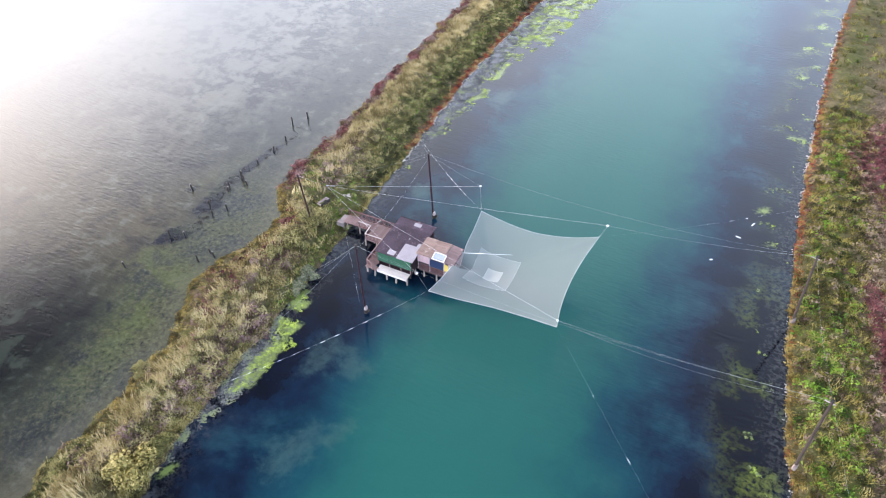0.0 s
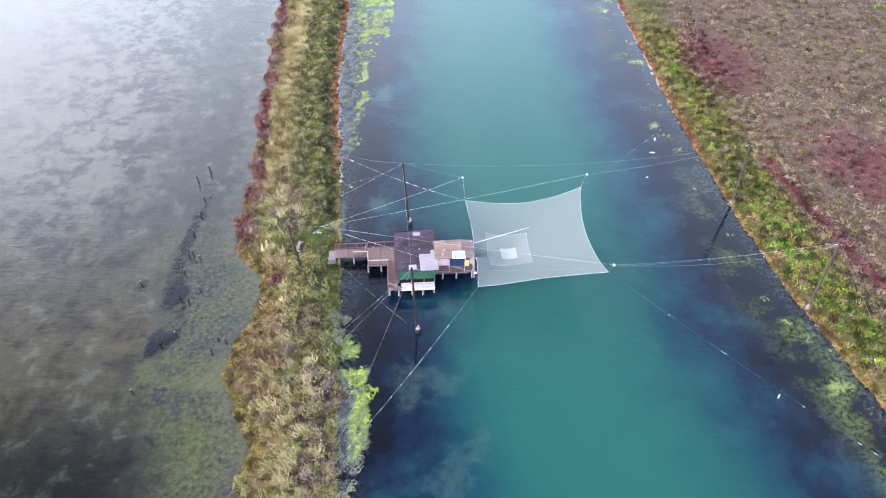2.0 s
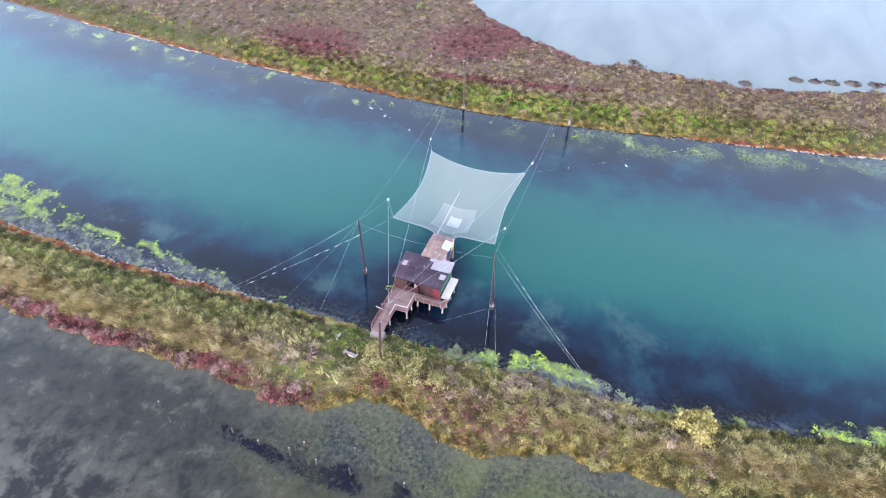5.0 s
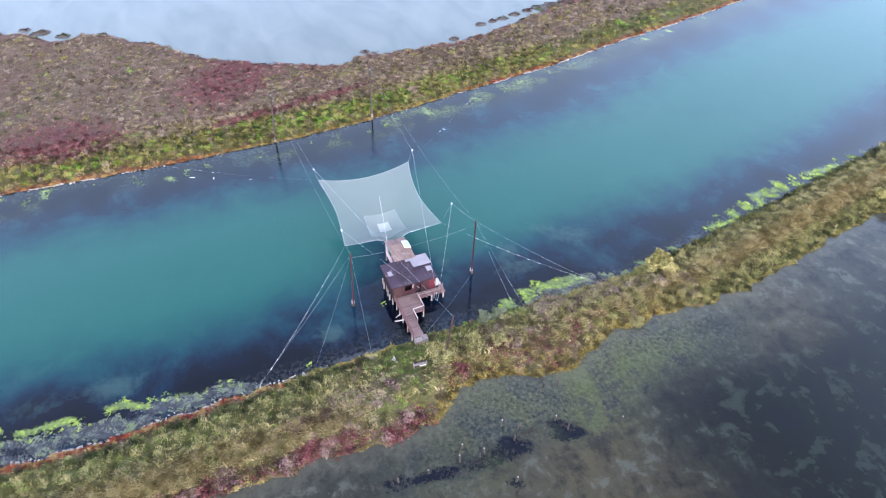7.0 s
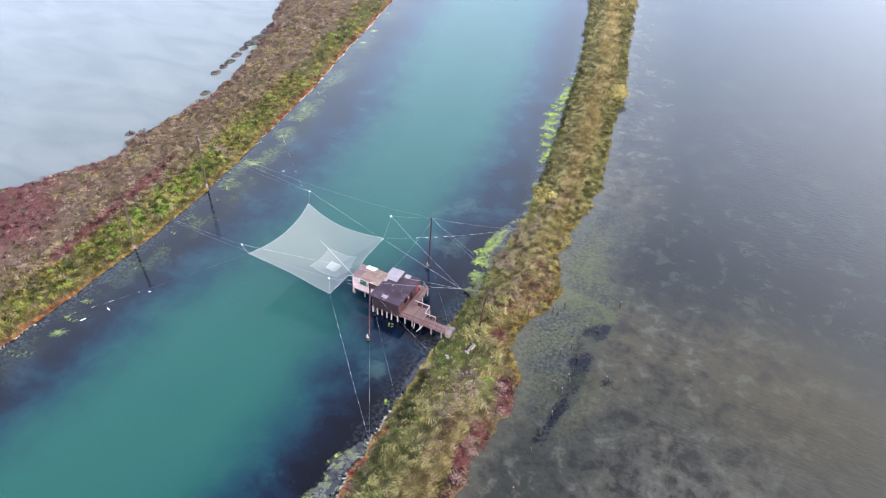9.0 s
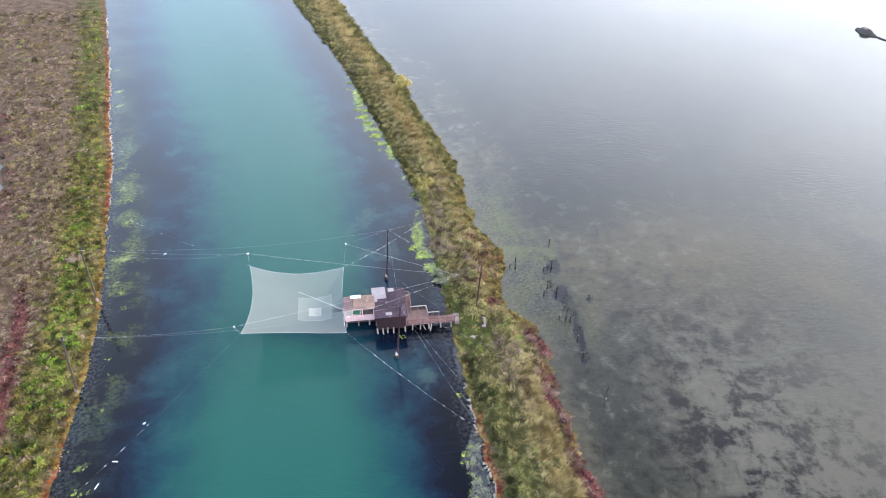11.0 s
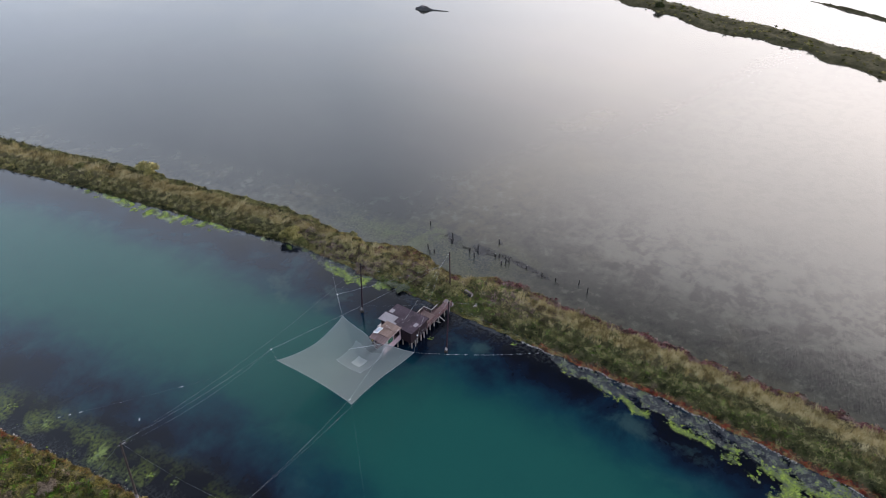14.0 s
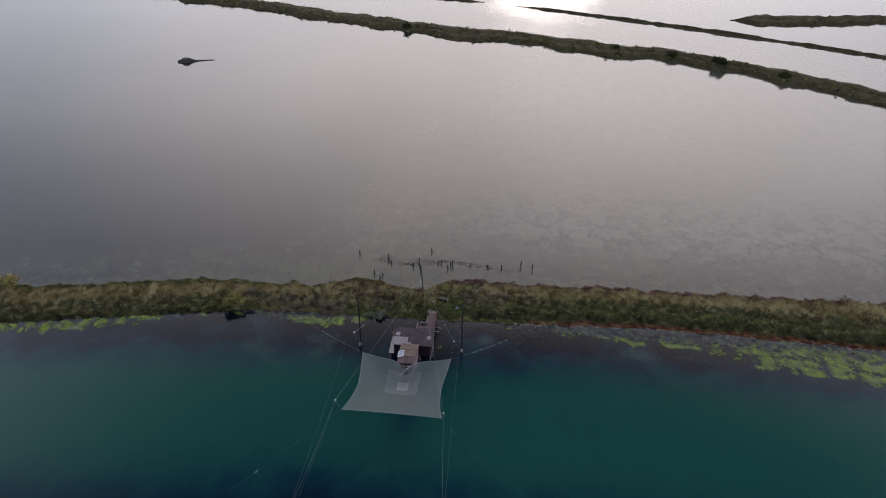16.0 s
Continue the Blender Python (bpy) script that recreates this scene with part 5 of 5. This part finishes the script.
part("spar", shift(one(rod, (-35.9, 57.0, 0.9), (-35.6, 58.3, 0.75), 0.08), GM), PALE, gang, "pale timber jutting over the water")
part("spar", shift(one(rod, (-34.6, 57.1, 0.85), (-34.9, 57.9, 0.6), 0.06), GM), PALE, gang, "pale timber jutting over the water")

# ---- the lift net: a square cloth hung by its corners, lowest at the pocket ----
NW, NE, SE, SW = (Vector(v) for v in ((-23.15, 61.2, 4.7), (-8.8, 61.2, 6.2), (-8.95, 46.6, 6.25), (-23.2, 46.7, 4.75)))
POCKET_U, POCKET_V, POCKET_Z = 0.30, 0.5, 1.95


def net_at(u, v):
    """u runs east, v north, both nought to one."""
    p = SW * ((1 - u) * (1 - v)) + SE * (u * (1 - v)) + NW * ((1 - u) * v) + NE * (u * v)
    pull = 0.85 if u > 0.5 else 0.85 - 0.4 * (1 - 2 * u)
    p = p + Vector((pull * 4 * v * (1 - v) * (1 - 2 * u), pull * 4 * u * (1 - u) * (1 - 2 * v), 0))
    rho = max((POCKET_U - u) / POCKET_U if u < POCKET_U else (u - POCKET_U) / (1 - POCKET_U), abs(v - POCKET_V) / 0.5)
    if rho > 1e-6:
        bu, bv = POCKET_U + (u - POCKET_U) / rho, POCKET_V + (v - POCKET_V) / rho
    else:
        bu, bv = POCKET_U, 0.0
    edge_z = SW.z * (1 - bu) * (1 - bv) + SE.z * bu * (1 - bv) + NW.z * (1 - bu) * bv + NE.z * bu * bv
    edge_z -= 0.75 * (4 * bv * (1 - bv) + 4 * bu * (1 - bu))
    z = POCKET_Z + (edge_z - POCKET_Z) * rho ** 0.95
    dip = math.exp(-((v - 0.5) / 0.085) ** 2) * max(0.0, 1 - u / 0.3)  # edge lowered to fit the camera's view, so the porch trestle shows in front
    return Vector((p.x, p.y, z + (1.8 - z) * dip))


net = thing("lift_net", -16.0, 53.9, 0, "large square translucent grey fishing net hung over the canal", "fishing net")
NM = Vector((16.0, -53.9, 0))


def net_piece(name, us, vs, mat, label, skip=None):
    v = np.array([tuple(net_at(u, w) + NM) for w in vs for u in us])
    f = grid_faces(len(vs), len(us))
    if skip:
        uv = np.array([(u, w) for w in vs for u in us])[f].mean(1)
        inside = (uv[:, 0] > skip[0]) & (uv[:, 0] < skip[1]) & (uv[:, 1] > skip[2]) & (uv[:, 1] < skip[3])
        f = f[~inside]
    ob = new(name, smooth(mesh_of(name, v, f, mat)))
    ob.parent = net
    return tagged(ob, label)


IN_U, IN_V, PK_U, PK_V = (0.115, 0.49), (0.31, 0.69), (0.235, 0.375), (0.435, 0.565)
us = np.unique(np.concatenate([np.linspace(0, 1, 49), IN_U, PK_U]))
vs = np.unique(np.concatenate([np.linspace(0, 1, 49), IN_V, PK_V]))
net_piece("outer_netting", us, vs, NET_OUTER, "thin grey netting", (*IN_U, *IN_V))
cu = us[(us >= IN_U[0] - 1e-9) & (us <= IN_U[1] + 1e-9)]
cv = vs[(vs >= IN_V[0] - 1e-9) & (vs <= IN_V[1] + 1e-9)]
net_piece("inner_netting", cu, cv, NET_INNER, "denser pale square of netting", (*PK_U, *PK_V))
cu = us[(us >= PK_U[0] - 1e-9) & (us <= PK_U[1] + 1e-9)]
cv = vs[(vs >= PK_V[0] - 1e-9) & (vs <= PK_V[1] + 1e-9)]
net_piece("pocket", cu, cv, NET_POCKET, "white fine-meshed pocket")


def path_tube(pts, r, n=5):
    """Vertices and faces of a thin round line through points."""
    pts = [Vector(p) for p in pts]
    V, F = [], []
    for i, p in enumerate(pts):
        d = (pts[min(i + 1, len(pts) - 1)] - pts[max(i - 1, 0)]).normalized()
        s = d.cross(Vector((0, 0, 1)))
        s = s.normalized() if s.length > 1e-3 else Vector((1, 0, 0))
        t = d.cross(s)
        for k in range(n):
            a = 2 * math.pi * k / n
            V.append(p + (s * math.cos(a) + t * math.sin(a)) * r)
    for i in range(len(pts) - 1):
        for k in range(n):
            F.append((i * n + k, i * n + (k + 1) % n, (i + 1) * n + (k + 1) % n, (i + 1) * n + k))
    return [tuple(v) for v in V], F


for name, pts in (("edge_rope", [net_at(t, 0.0) for t in np.linspace(0, 1, 30)]), ("edge_rope", [net_at(t, 1.0) for t in np.linspace(0, 1, 30)]),
                  ("edge_rope", [net_at(0.0, t) for t in np.linspace(0, 1, 30)]), ("edge_rope", [net_at(1.0, t) for t in np.linspace(0, 1, 30)])):
    V, F = path_tube([p + NM for p in pts], 0.018)
    ob = new(name, mesh_of(name, V, F, ROPE))
    ob.parent = net
for u0, u1, v0, v1 in ((*IN_U, *IN_V), (*PK_U, *PK_V)):
    loop = [(u, v0) for u in np.linspace(u0, u1, 8)] + [(u1, v) for v in np.linspace(v0, v1, 8)] + [(u, v1) for u in np.linspace(u1, u0, 8)] + [(u0, v) for v in np.linspace(v1, v0, 8)]
    V, F = path_tube([net_at(u, v) + NM for u, v in loop], 0.008)
    ob = new("seam", mesh_of("seam", V, F, ROPE))
    ob.parent = net

# ---- posts ----


def mast(name, foot, tip, r, mat, label, cap=None):
    e = thing(name, *foot, label, "post", "posts of the net rig")
    tip = Vector(tip) - Vector(foot)
    part("shaft", one(rod, (0, 0, -0.4 if foot[2] > 0.3 else -1.5), tip, r, r * 0.75, 10), mat, e)
    part("tip", one(rod, tip * 0.985, tip * 1.01, r * 0.95), STAKE, e)
    if cap:
        part("foot", one(rod, (0, 0, -1.5), (0, 0, 0.55), 0.3, 0.26, 12), STAKE, e, "dark wet foot")
        part("collar", one(rod, (0, 0, 0.55), (0.02, 0.02, 1.0), 0.24, 0.16, 12), PALE, e, "pale concrete collar")
        part("winch", one(box, 0.1, 0.42, -0.12, 0.12, 0.3, 0.62, 0.03), OLDPOLE, e)
    return e


N_POST, S_POST, N_BANK, S_BANK = Vector((-30.8, 62.35, 10.0)), Vector((-30.5, 44.75, 10.1)), Vector((12.65, 63.5, 10.2)), Vector((14.9, 45.2, 10.7))
mast("net_post", (-30.1, 62.4, 0), N_POST, 0.14, REDPOLE, "tall red-brown mooring post standing in the canal", True)
mast("net_post", (-30.0, 44.65, 0), S_POST, 0.14, REDPOLE, "tall red-brown mooring post standing in the canal", True)
for foot, tip in (((13.6, 63.75, 0.4), N_BANK), ((15.4, 45.0, 0.5), S_BANK)):
    e = mast("bank_post", foot, tip, 0.16, OLDPOLE, "tall grey wooden post on the marsh edge")
    d = Vector(tip) - Vector(foot)
    part("cross_bar", one(rod, d * 0.97 + Vector((-0.55, 0.1, 0)), d * 0.97 + Vector((0.3, -0.05, 0)), 0.05), PALE, e, "short pale cross bar")
    part("base", one(rod, (0, 0, -0.3), (0, 0, 0.5), 0.24, 0.2), CONCRETE, e, "pale base")
W_POLE = Vector((-43.85, 53.65, 8.4))
mast("bank_pole", (-43.3, 54.2, 0.7), W_POLE, 0.13, RUST, "slim red-brown wooden pole on the bank beside a bush")

# ---- ropes and wires of the rig ----
FAN = Vector((-40.3, 54.2, 7.75))
B_NW, B_NE, B_SE, B_SW = (Vector(v) for v in ((-23.6, 61.6, 8.1), (-8.2, 61.55, 7.9), (-8.85, 45.85, 8.15), (-23.8, 45.4, 8.4)))


def cable(a, b, sag=0.3, r=0.016, mat=None, label="thin pale wire of the net rig", marks=(), category="wire", group="wires of the net rig"):
    a, b = Vector(a), Vector(b)
    e = thing("wire" if category == "wire" else "rope", *a, label, category, group)
    pts = [(b - a) * t - Vector((0, 0, sag * 4 * t * (1 - t))) for t in np.linspace(0, 1, 17)]
    V, F = path_tube(pts, r * 0.33)
    ob = new("line", mesh_of("line", V, F, mat or WIRE))
    ob.parent = e
    for t, size in marks:
        p = (b - a) * t - Vector((0, 0, sag * 4 * t * (1 - t)))
        m = Matrix.Translation(p) @ (b - a).to_track_quat("X", "Z").to_matrix().to_4x4()
        part("marker", one(box, -size * 0.34, size * 0.34, -0.015, 0.015, -0.02, 0.008, 0.0, m), WHITE, ob, "white plastic strip")
    return e


for p in (B_NW, B_NE, B_SE, B_SW):
    cable(FAN, p, 0.15, 0.026, ROPE, "pale hauling rope from the bank pole to a net corner", category="rope", group="hauling ropes")
for p, c in ((B_NW, NW), (B_NE, NE), (B_SE, SE), (B_SW, SW)):
    cable(p, c, 0.0, 0.018, ROPE, "short pale rope holding a net corner", category="rope", group="corner ropes")
    e = thing("float_ball", *p, "small white round float on the net ropes", "float", "floats of the net rig")
    bm = bmesh.new()
    bmesh.ops.create_icosphere(bm, subdivisions=2, radius=0.13)
    part("ball", bm, WHITE, e, shade=True)
    part("shackle", one(rod, (0, 0, 0.08), (0, 0, 0.28), 0.03), OLDPOLE, e)
cable(FAN, W_POLE, 0.05, 0.02, ROPE)
cable(N_POST, N_BANK, 1.6)
cable(S_POST, S_BANK, 1.6)
cable(B_NE, N_BANK, 0.5, 0.02)
cable(B_SE, S_BANK, 0.5, 0.02)
cable(B_SE, S_BANK - Vector((0, 0, 0.5)), 1.2, 0.015)
cable(N_POST, B_NW, 0.1)
cable(S_POST, B_SW, 0.1)
cable(N_POST - Vector((0, 0, 0.6)), S_POST - Vector((0, 0, 0.6)), 0.7, 0.018)
strips = [(0.12 + 0.065 * i, random.choice((0.25, 0.4, 0.7))) for i in range(11)]
cable((-39.6, 77.0, 0.6), NW, 0.6, 0.014, ROPE, "rope with white plastic strips tied along it", strips, "rope", "marked ropes")
cable((-39.2, 28.3, 0.5), SW, 0.6, 0.014, ROPE, "rope with white plastic strips tied along it", strips, "rope", "marked ropes")
cable(SE, (18.6, 20.5, 0.4), 0.4, 0.006, WIRE, "rope with white plastic strips tied along it", [(0.2, 0.3), (0.37, 0.8), (0.6, 0.3), (0.75, 0.6), (0.79, 0.5), (0.83, 0.6)], "rope", "marked ropes")
cable(NE, (12.9, 84.5, 0.4), 0.4, 0.006, WIRE, "rope with white plastic strips tied along it", [(0.5, 0.3), (0.62, 0.8), (0.7, 0.5), (0.78, 0.3)], "rope", "marked ropes")
cable(N_POST, (-39.8, 77.4, 0.7), 0.4, 0.02)
cable(N_POST, (-45.0, 63.6, 0.9), 0.3, 0.02)
cable(N_POST - Vector((0, 0, 0.3)), (-39.2, 70.0, 0.6), 0.3, 0.014)
cable(S_POST, (-39.4, 28.5, 0.6), 0.4, 0.02)
cable(S_POST, (-40.5, 42.5, 0.9), 0.3, 0.02)
cable(S_POST, (-40.2, 41.0, 0.9), 0.3, 0.018)
cable(S_BANK, (21.0, 39.0, 0.7), 0.1, 0.015)
cable(N_BANK, S_BANK, 0.8, 0.014)
cable((-39.3, 55.4, 0.9), (-31.0, 45.0, 0.9), 0.3, 0.014)

# ---- smaller things on the bank and in the water ----
crate = thing("old_cupboard", -43.8, 57.8, 0.85, "weathered white cupboard lying on its side in the grass", "cupboard")
crate.matrix_world = pose(-43.8, 57.8, 0.85, 0, 4, 80) @ Matrix.Scale(1.05, 4)
part("back", one(box, -0.8, 0.8, -0.32, -0.27, 0.0, 0.5), STAKE, crate, "dark back board")
part("side", one(box, -0.8, 0.8, -0.02, 0.3, 0.46, 0.5), CONCRETE, crate, "weathered grey side panel")
part("side", one(box, -0.8, 0.8, -0.27, 0.3, 0.0, 0.04), STAKE, crate)
part("end", one(box, -0.8, -0.75, -0.27, 0.3, 0.04, 0.46), PALE, crate)
part("end", one(box, 0.75, 0.8, -0.27, 0.3, 0.04, 0.46), PALE, crate)
part("door", one(box, -0.72, 0.1, 0.27, 0.31, 0.05, 0.45), WHITEDECK, crate, "whitish door")
part("shelf", one(box, 0.25, 0.28, -0.25, 0.25, 0.04, 0.46), STAKE, crate)

hose = thing("bent_pipe", -42.6, 55.6, 0.8, "pale bent pipe lying over the grass beside the bush", "pipe")
V, F = path_tube([Vector((0.25 * math.sin(2.4 * t), 1.6 * t - 0.8, 0.05 + 0.5 * math.sin(math.pi * t))) for t in np.linspace(0, 1, 9)], 0.045)
ob = new("pipe", mesh_of("pipe", V, F, PALE))
ob.parent = hose
# boards added to stand for a bare pale patch of ground
slab = thing("broken_board", -42.0, 60.6, 0.95, "flat boards added in place of a bare pale patch in the grass", "board")
part("board", one(box, -0.45, 0.4, -0.16, 0.16, -0.02, 0.03, 0.01, Matrix.Rotation(0.5, 4, "Z")), PALE, slab)
part("board", one(box, 0.1, 0.7, -0.3, -0.12, -0.02, 0.03, 0.01, Matrix.Rotation(0.1, 4, "Z")), PALE, slab)

stakes = ((-57.5, 58.2), (-56.8, 57.9), (-55.9, 57.5), (-57.6, 55.9), (-57.4, 55.2), (-57.2, 51.3), (-56.5, 45.7), (-58.2, 44.8), (-61.9, 53.5), (-51.8, 44.7), (-50.9, 44.3),
          (-52.3, 42.9), (-57.4, 74.7), (-58.6, 72.3), (-57.5, 62.0), (-57.3, 65.4), (-59.4, 38.4), (-57.2, 68.4), (-54.9, 52.0), (-56.0, 50.2))
first = None
for i, (sx, sy) in enumerate(stakes):
    e = thing("mooring_stake", sx, sy, 0, "short dark wooden stake with a pale top in the shallows", "stake", "stakes in the lake")
    h = random.uniform(0.7, 1.3)
    q = (random.uniform(-0.15, 0.15), random.uniform(-0.15, 0.15), h)
    part("stake", one(rod, (0, 0, -0.6), q, 0.13, 0.11, 7), STAKE, e)
    part("top", one(rod, (q[0], q[1], h), (q[0] * 1.05, q[1] * 1.05, h + 0.12), 0.11, 0.06, 7), CONCRETE if i % 2 == 0 else OLDPOLE, e, "pale weathered top")

# sunken brushwood along the line of stakes
pts = []
for i in range(230):
    t = rng.uniform(0, 1)
    px, py = np.interp(t, [0, 0.35, 0.6, 0.8, 1], [-56, -58.5, -57.5, -56.6, -58.4]), np.interp(t, [0, 0.35, 0.6, 0.8, 1], [73, 58, 51, 48, 42])
    pts.append((px + rng.normal() * 0.45, py + rng.normal() * 0.6, -0.02))
cover("sunken_brushwood", [clump(14, 90 + i, 0.35, 0.16) for i in range(3)], np.array(pts), rng.uniform(0.2, 0.5, len(pts)), STAKE, "dark half-sunken brushwood in the shallows", "brushwood")

# pale foam and shell debris at the canal edges
for edge, sign, y0, y1, n, ys, strength in ((east_canal, -1, -90, 150, 1900, [-90, 0, 20, 32, 80, 95, 150], [1, 1, 0.8, 0.15, 0.15, 0.9, 0.8]), (west_canal, 1, 66, 150, 620, [66, 72, 95, 150], [0.2, 0.9, 0.9, 0.4])):
    y = rng.uniform(y0, y1, n)
    w = np.interp(y, ys, strength)
    y = y[(fbm(y, y * 0, 12, 3, 77.0) > -0.5 * w - 0.05) & (rng.uniform(0, 1, n) < w + 0.2)]
    w = np.interp(y, ys, strength)
    x = edge(y) + sign * np.abs(rng.normal(0.05, 0.18, len(y)))
    cover("shell_debris", [clump(9, 95 + i, 0.25, 0.3) for i in range(2)], np.stack([x, y, 0 * x + 0.05], -1), rng.uniform(0.1, 0.2, len(y)) * (0.7 + 0.9 * w), WHITEDECK, "pale line of foam and shells at the water's edge", "debris")

# floating white scraps off the marsh
for sx, sy, l in ((7.1, 33.7, 0.5), (7.5, 79.0, 0.8), (6.1, 75.7, 0.7), (3.7, 70.1, 0.4)):
    e = thing("floating_scrap", sx, sy, 0.02, "white plastic scrap floating in the canal", "litter", "floating scraps")
    part("scrap", one(box, -l / 2, l / 2, -0.06, 0.06, -0.02, 0.03, 0.01, Matrix.Rotation(sx, 4, "Z")), WHITE, e)


# ---- far shores of the lake ----
def far_dike(name, y0, y1, mid_line, width, top, label, plants, seed, size=1.0, mat=None):
    mat = mat or BROWNISH
    y = np.arange(y0, y1, 2.5)
    taper = np.minimum(ease(y, y0, y0 + 14), 1.0) * np.minimum(1 - ease(y, y1 - 14, y1), 1.0) + 0.08

    def left(q):
        return line(mid_line, q) - np.interp(q, y, taper) * width * (0.5 + 0.12 * fbm(q, q * 0, 30, 4, seed)) - 0.05

    def right(q):
        return line(mid_line, q) + np.interp(q, y, taper) * width * (0.5 + 0.2 * fbm(q, q * 0, 35, 4, seed + 1)) + 0.05
    strip(name, y, left, right, 12, top, 3.0, label, None, None, seed=seed, rough=0.4)
    n = plants
    py = rng.uniform(y0 + 4, y1 - 4, n)
    L, R = left(py), right(py)
    px = L + (R - L) * rng.uniform(0.03, 0.97, n)
    pz = ground_at(px, py, left, right, top, 3.0, seed, 0.4)
    at = np.stack([px, py, pz - 0.1], -1)
    cover("far_scrub", [clump(22, 100 + i, 0.6, 0.3) for i in range(3)], at, rng.uniform(0.35, 0.85, n) * size, mat, "dull olive scrub on the far dike", "shrubs")


DIKE1 = [(-400, -395), (-86, -281), (-57, -272), (-33, -262), (-10, -253), (16, -243), (43, -232), (61, -230), (80, -225), (105, -214), (130, -208), (150, -197), (170, -184), (190, -170), (420, -30)]
far_dike("ground_dike", -380, 400, DIKE1, 15, 1.1, "long low earth dike with dark scrub across the lake", 2600, 21.0, 1.25, MARSH)
DIKE2 = [(40, -289), (71, -283), (110, -267), (145, -251), (180, -233), (210, -217), (420, -100)]
far_dike("ground_dike", 68, 400, DIKE2, 3.4, 0.9, "thin dark dike beyond the lake", 500, 22.0, 0.8)
DIKE3 = [(-80, -340), (28, -296), (52, -290)]
far_dike("ground_dike", -80, 54, DIKE3, 3.4, 0.9, "thin dark dike beyond the lake", 250, 23.0, 0.8)
DIKE4 = [(164, -268), (200, -271), (240, -275), (420, -300)]
far_dike("ground_island", 164, 400, DIKE4, 13, 1.0, "flat green island beyond the dikes", 900, 24.0, 0.9, MARSH)
for i, (sx, sy, r) in enumerate(((-198, 143, 4.0), (-186, 163, 2.6), (-207, 128, 2.2), (-236, 22, 2.4), (-214, 108, 2.0))):
    shrub(sx, sy, 1.0, r, r * 1.1, SHRUB, "dark rounded bush on the far dike", 40 + i)

islet = thing("rubble_islet", -183, -51, 0, "small dark rubble islet with a low spit", "islet")
V, F = [], []
for i in range(25):
    t = i / 24
    w = (1.5 * math.exp(-((t - 0.28) / 0.2) ** 2) + 0.28 * (1 - t) + 0.05)
    hgt = 1.1 * math.exp(-((t - 0.24) / 0.16) ** 2) + 0.35 * (1 - t) + 0.1 + random.uniform(0, 0.15)
    for k, (a, b) in enumerate(((-1.4, -0.5), (-1, 0.1), (-0.4, 0.8), (0.1, 1.0), (0.5, 0.7), (1, 0.1), (1.4, -0.5))):
        V.append((w * a - 4.0 * t + 0.6, -5.5 + 12.5 * t, hgt * b + random.uniform(-0.08, 0.08)))
for i in range(24):
    for k in range(6):
        F.append((i * 7 + k, i * 7 + k + 1, (i + 1) * 7 + k + 1, (i + 1) * 7 + k))
ob = new("mound", mesh_of("mound", V, F, ROCK))
ob.parent = islet
part("slab", one(box, -0.6, 0.5, -3.6, -1.9, 1.0, 1.5, 0.1), CONCRETE, islet, "pale slab on the rubble")

# ---- clumps standing off the lagoon shore ----
for i, (sx, sy, r) in enumerate(((46.6, 8.0, 1.3), (47.3, 4.6, 1.1), (48.0, 1.6, 1.4), (49.2, -2.2, 1.5), (50.2, -6.2, 1.3), (51.0, -9.9, 2.0), (51.4, -13.6, 2.2), (52.4, -18.0, 2.0), (53.8, -21.8, 1.8),
                                 (41.6, 17.0, 1.2), (42.0, 38.0, 1.0), (40.6, 55.6, 0.8), (46.0, 66.2, 0.9), (52.2, 73.6, 0.8), (71.2, 98.6, 1.5), (74.4, 103.2, 2.0), (77.0, 106.5, 1.2), (69.0, 90.5, 0.9), (73.0, 119.0, 2.0))):
    e = thing("marsh_clump", sx, sy, 0, "reddish brown clump of marsh plants standing in the lagoon", "marsh plants", "clumps in the lagoon")
    tv, tf = clump(150, 120 + i, 0.6, 0.2, 0.3)
    ob = new("tuft", mesh_of("tuft", tv * np.array([r * 0.8, r * 1.25, 1.0]), tf, (BROWNISH, RED, BUSH)[i % 3]))
    ob.parent = e
    bm = bmesh.new()
    bmesh.ops.create_icosphere(bm, subdivisions=2, radius=1.0)
    bmesh.ops.transform(bm, matrix=Matrix.Diagonal((r * 0.75, r * 1.1, 0.35, 1)), verts=bm.verts)
    part("mud", bm, ROCK, e, shade=True)

# ---- another fishing hut farther up the canal ----
far_hut = copy_thing(hut, pose(-29.5, 171.5, 0, 0, 0, 0))
tagged(far_hut, "dark wooden fishing hut on piles farther up the canal", "hut")
cable((-32.5, 166.0, 2.5), (-36.5, 153.0, 0.3), 0.2, 0.03, ROPE)
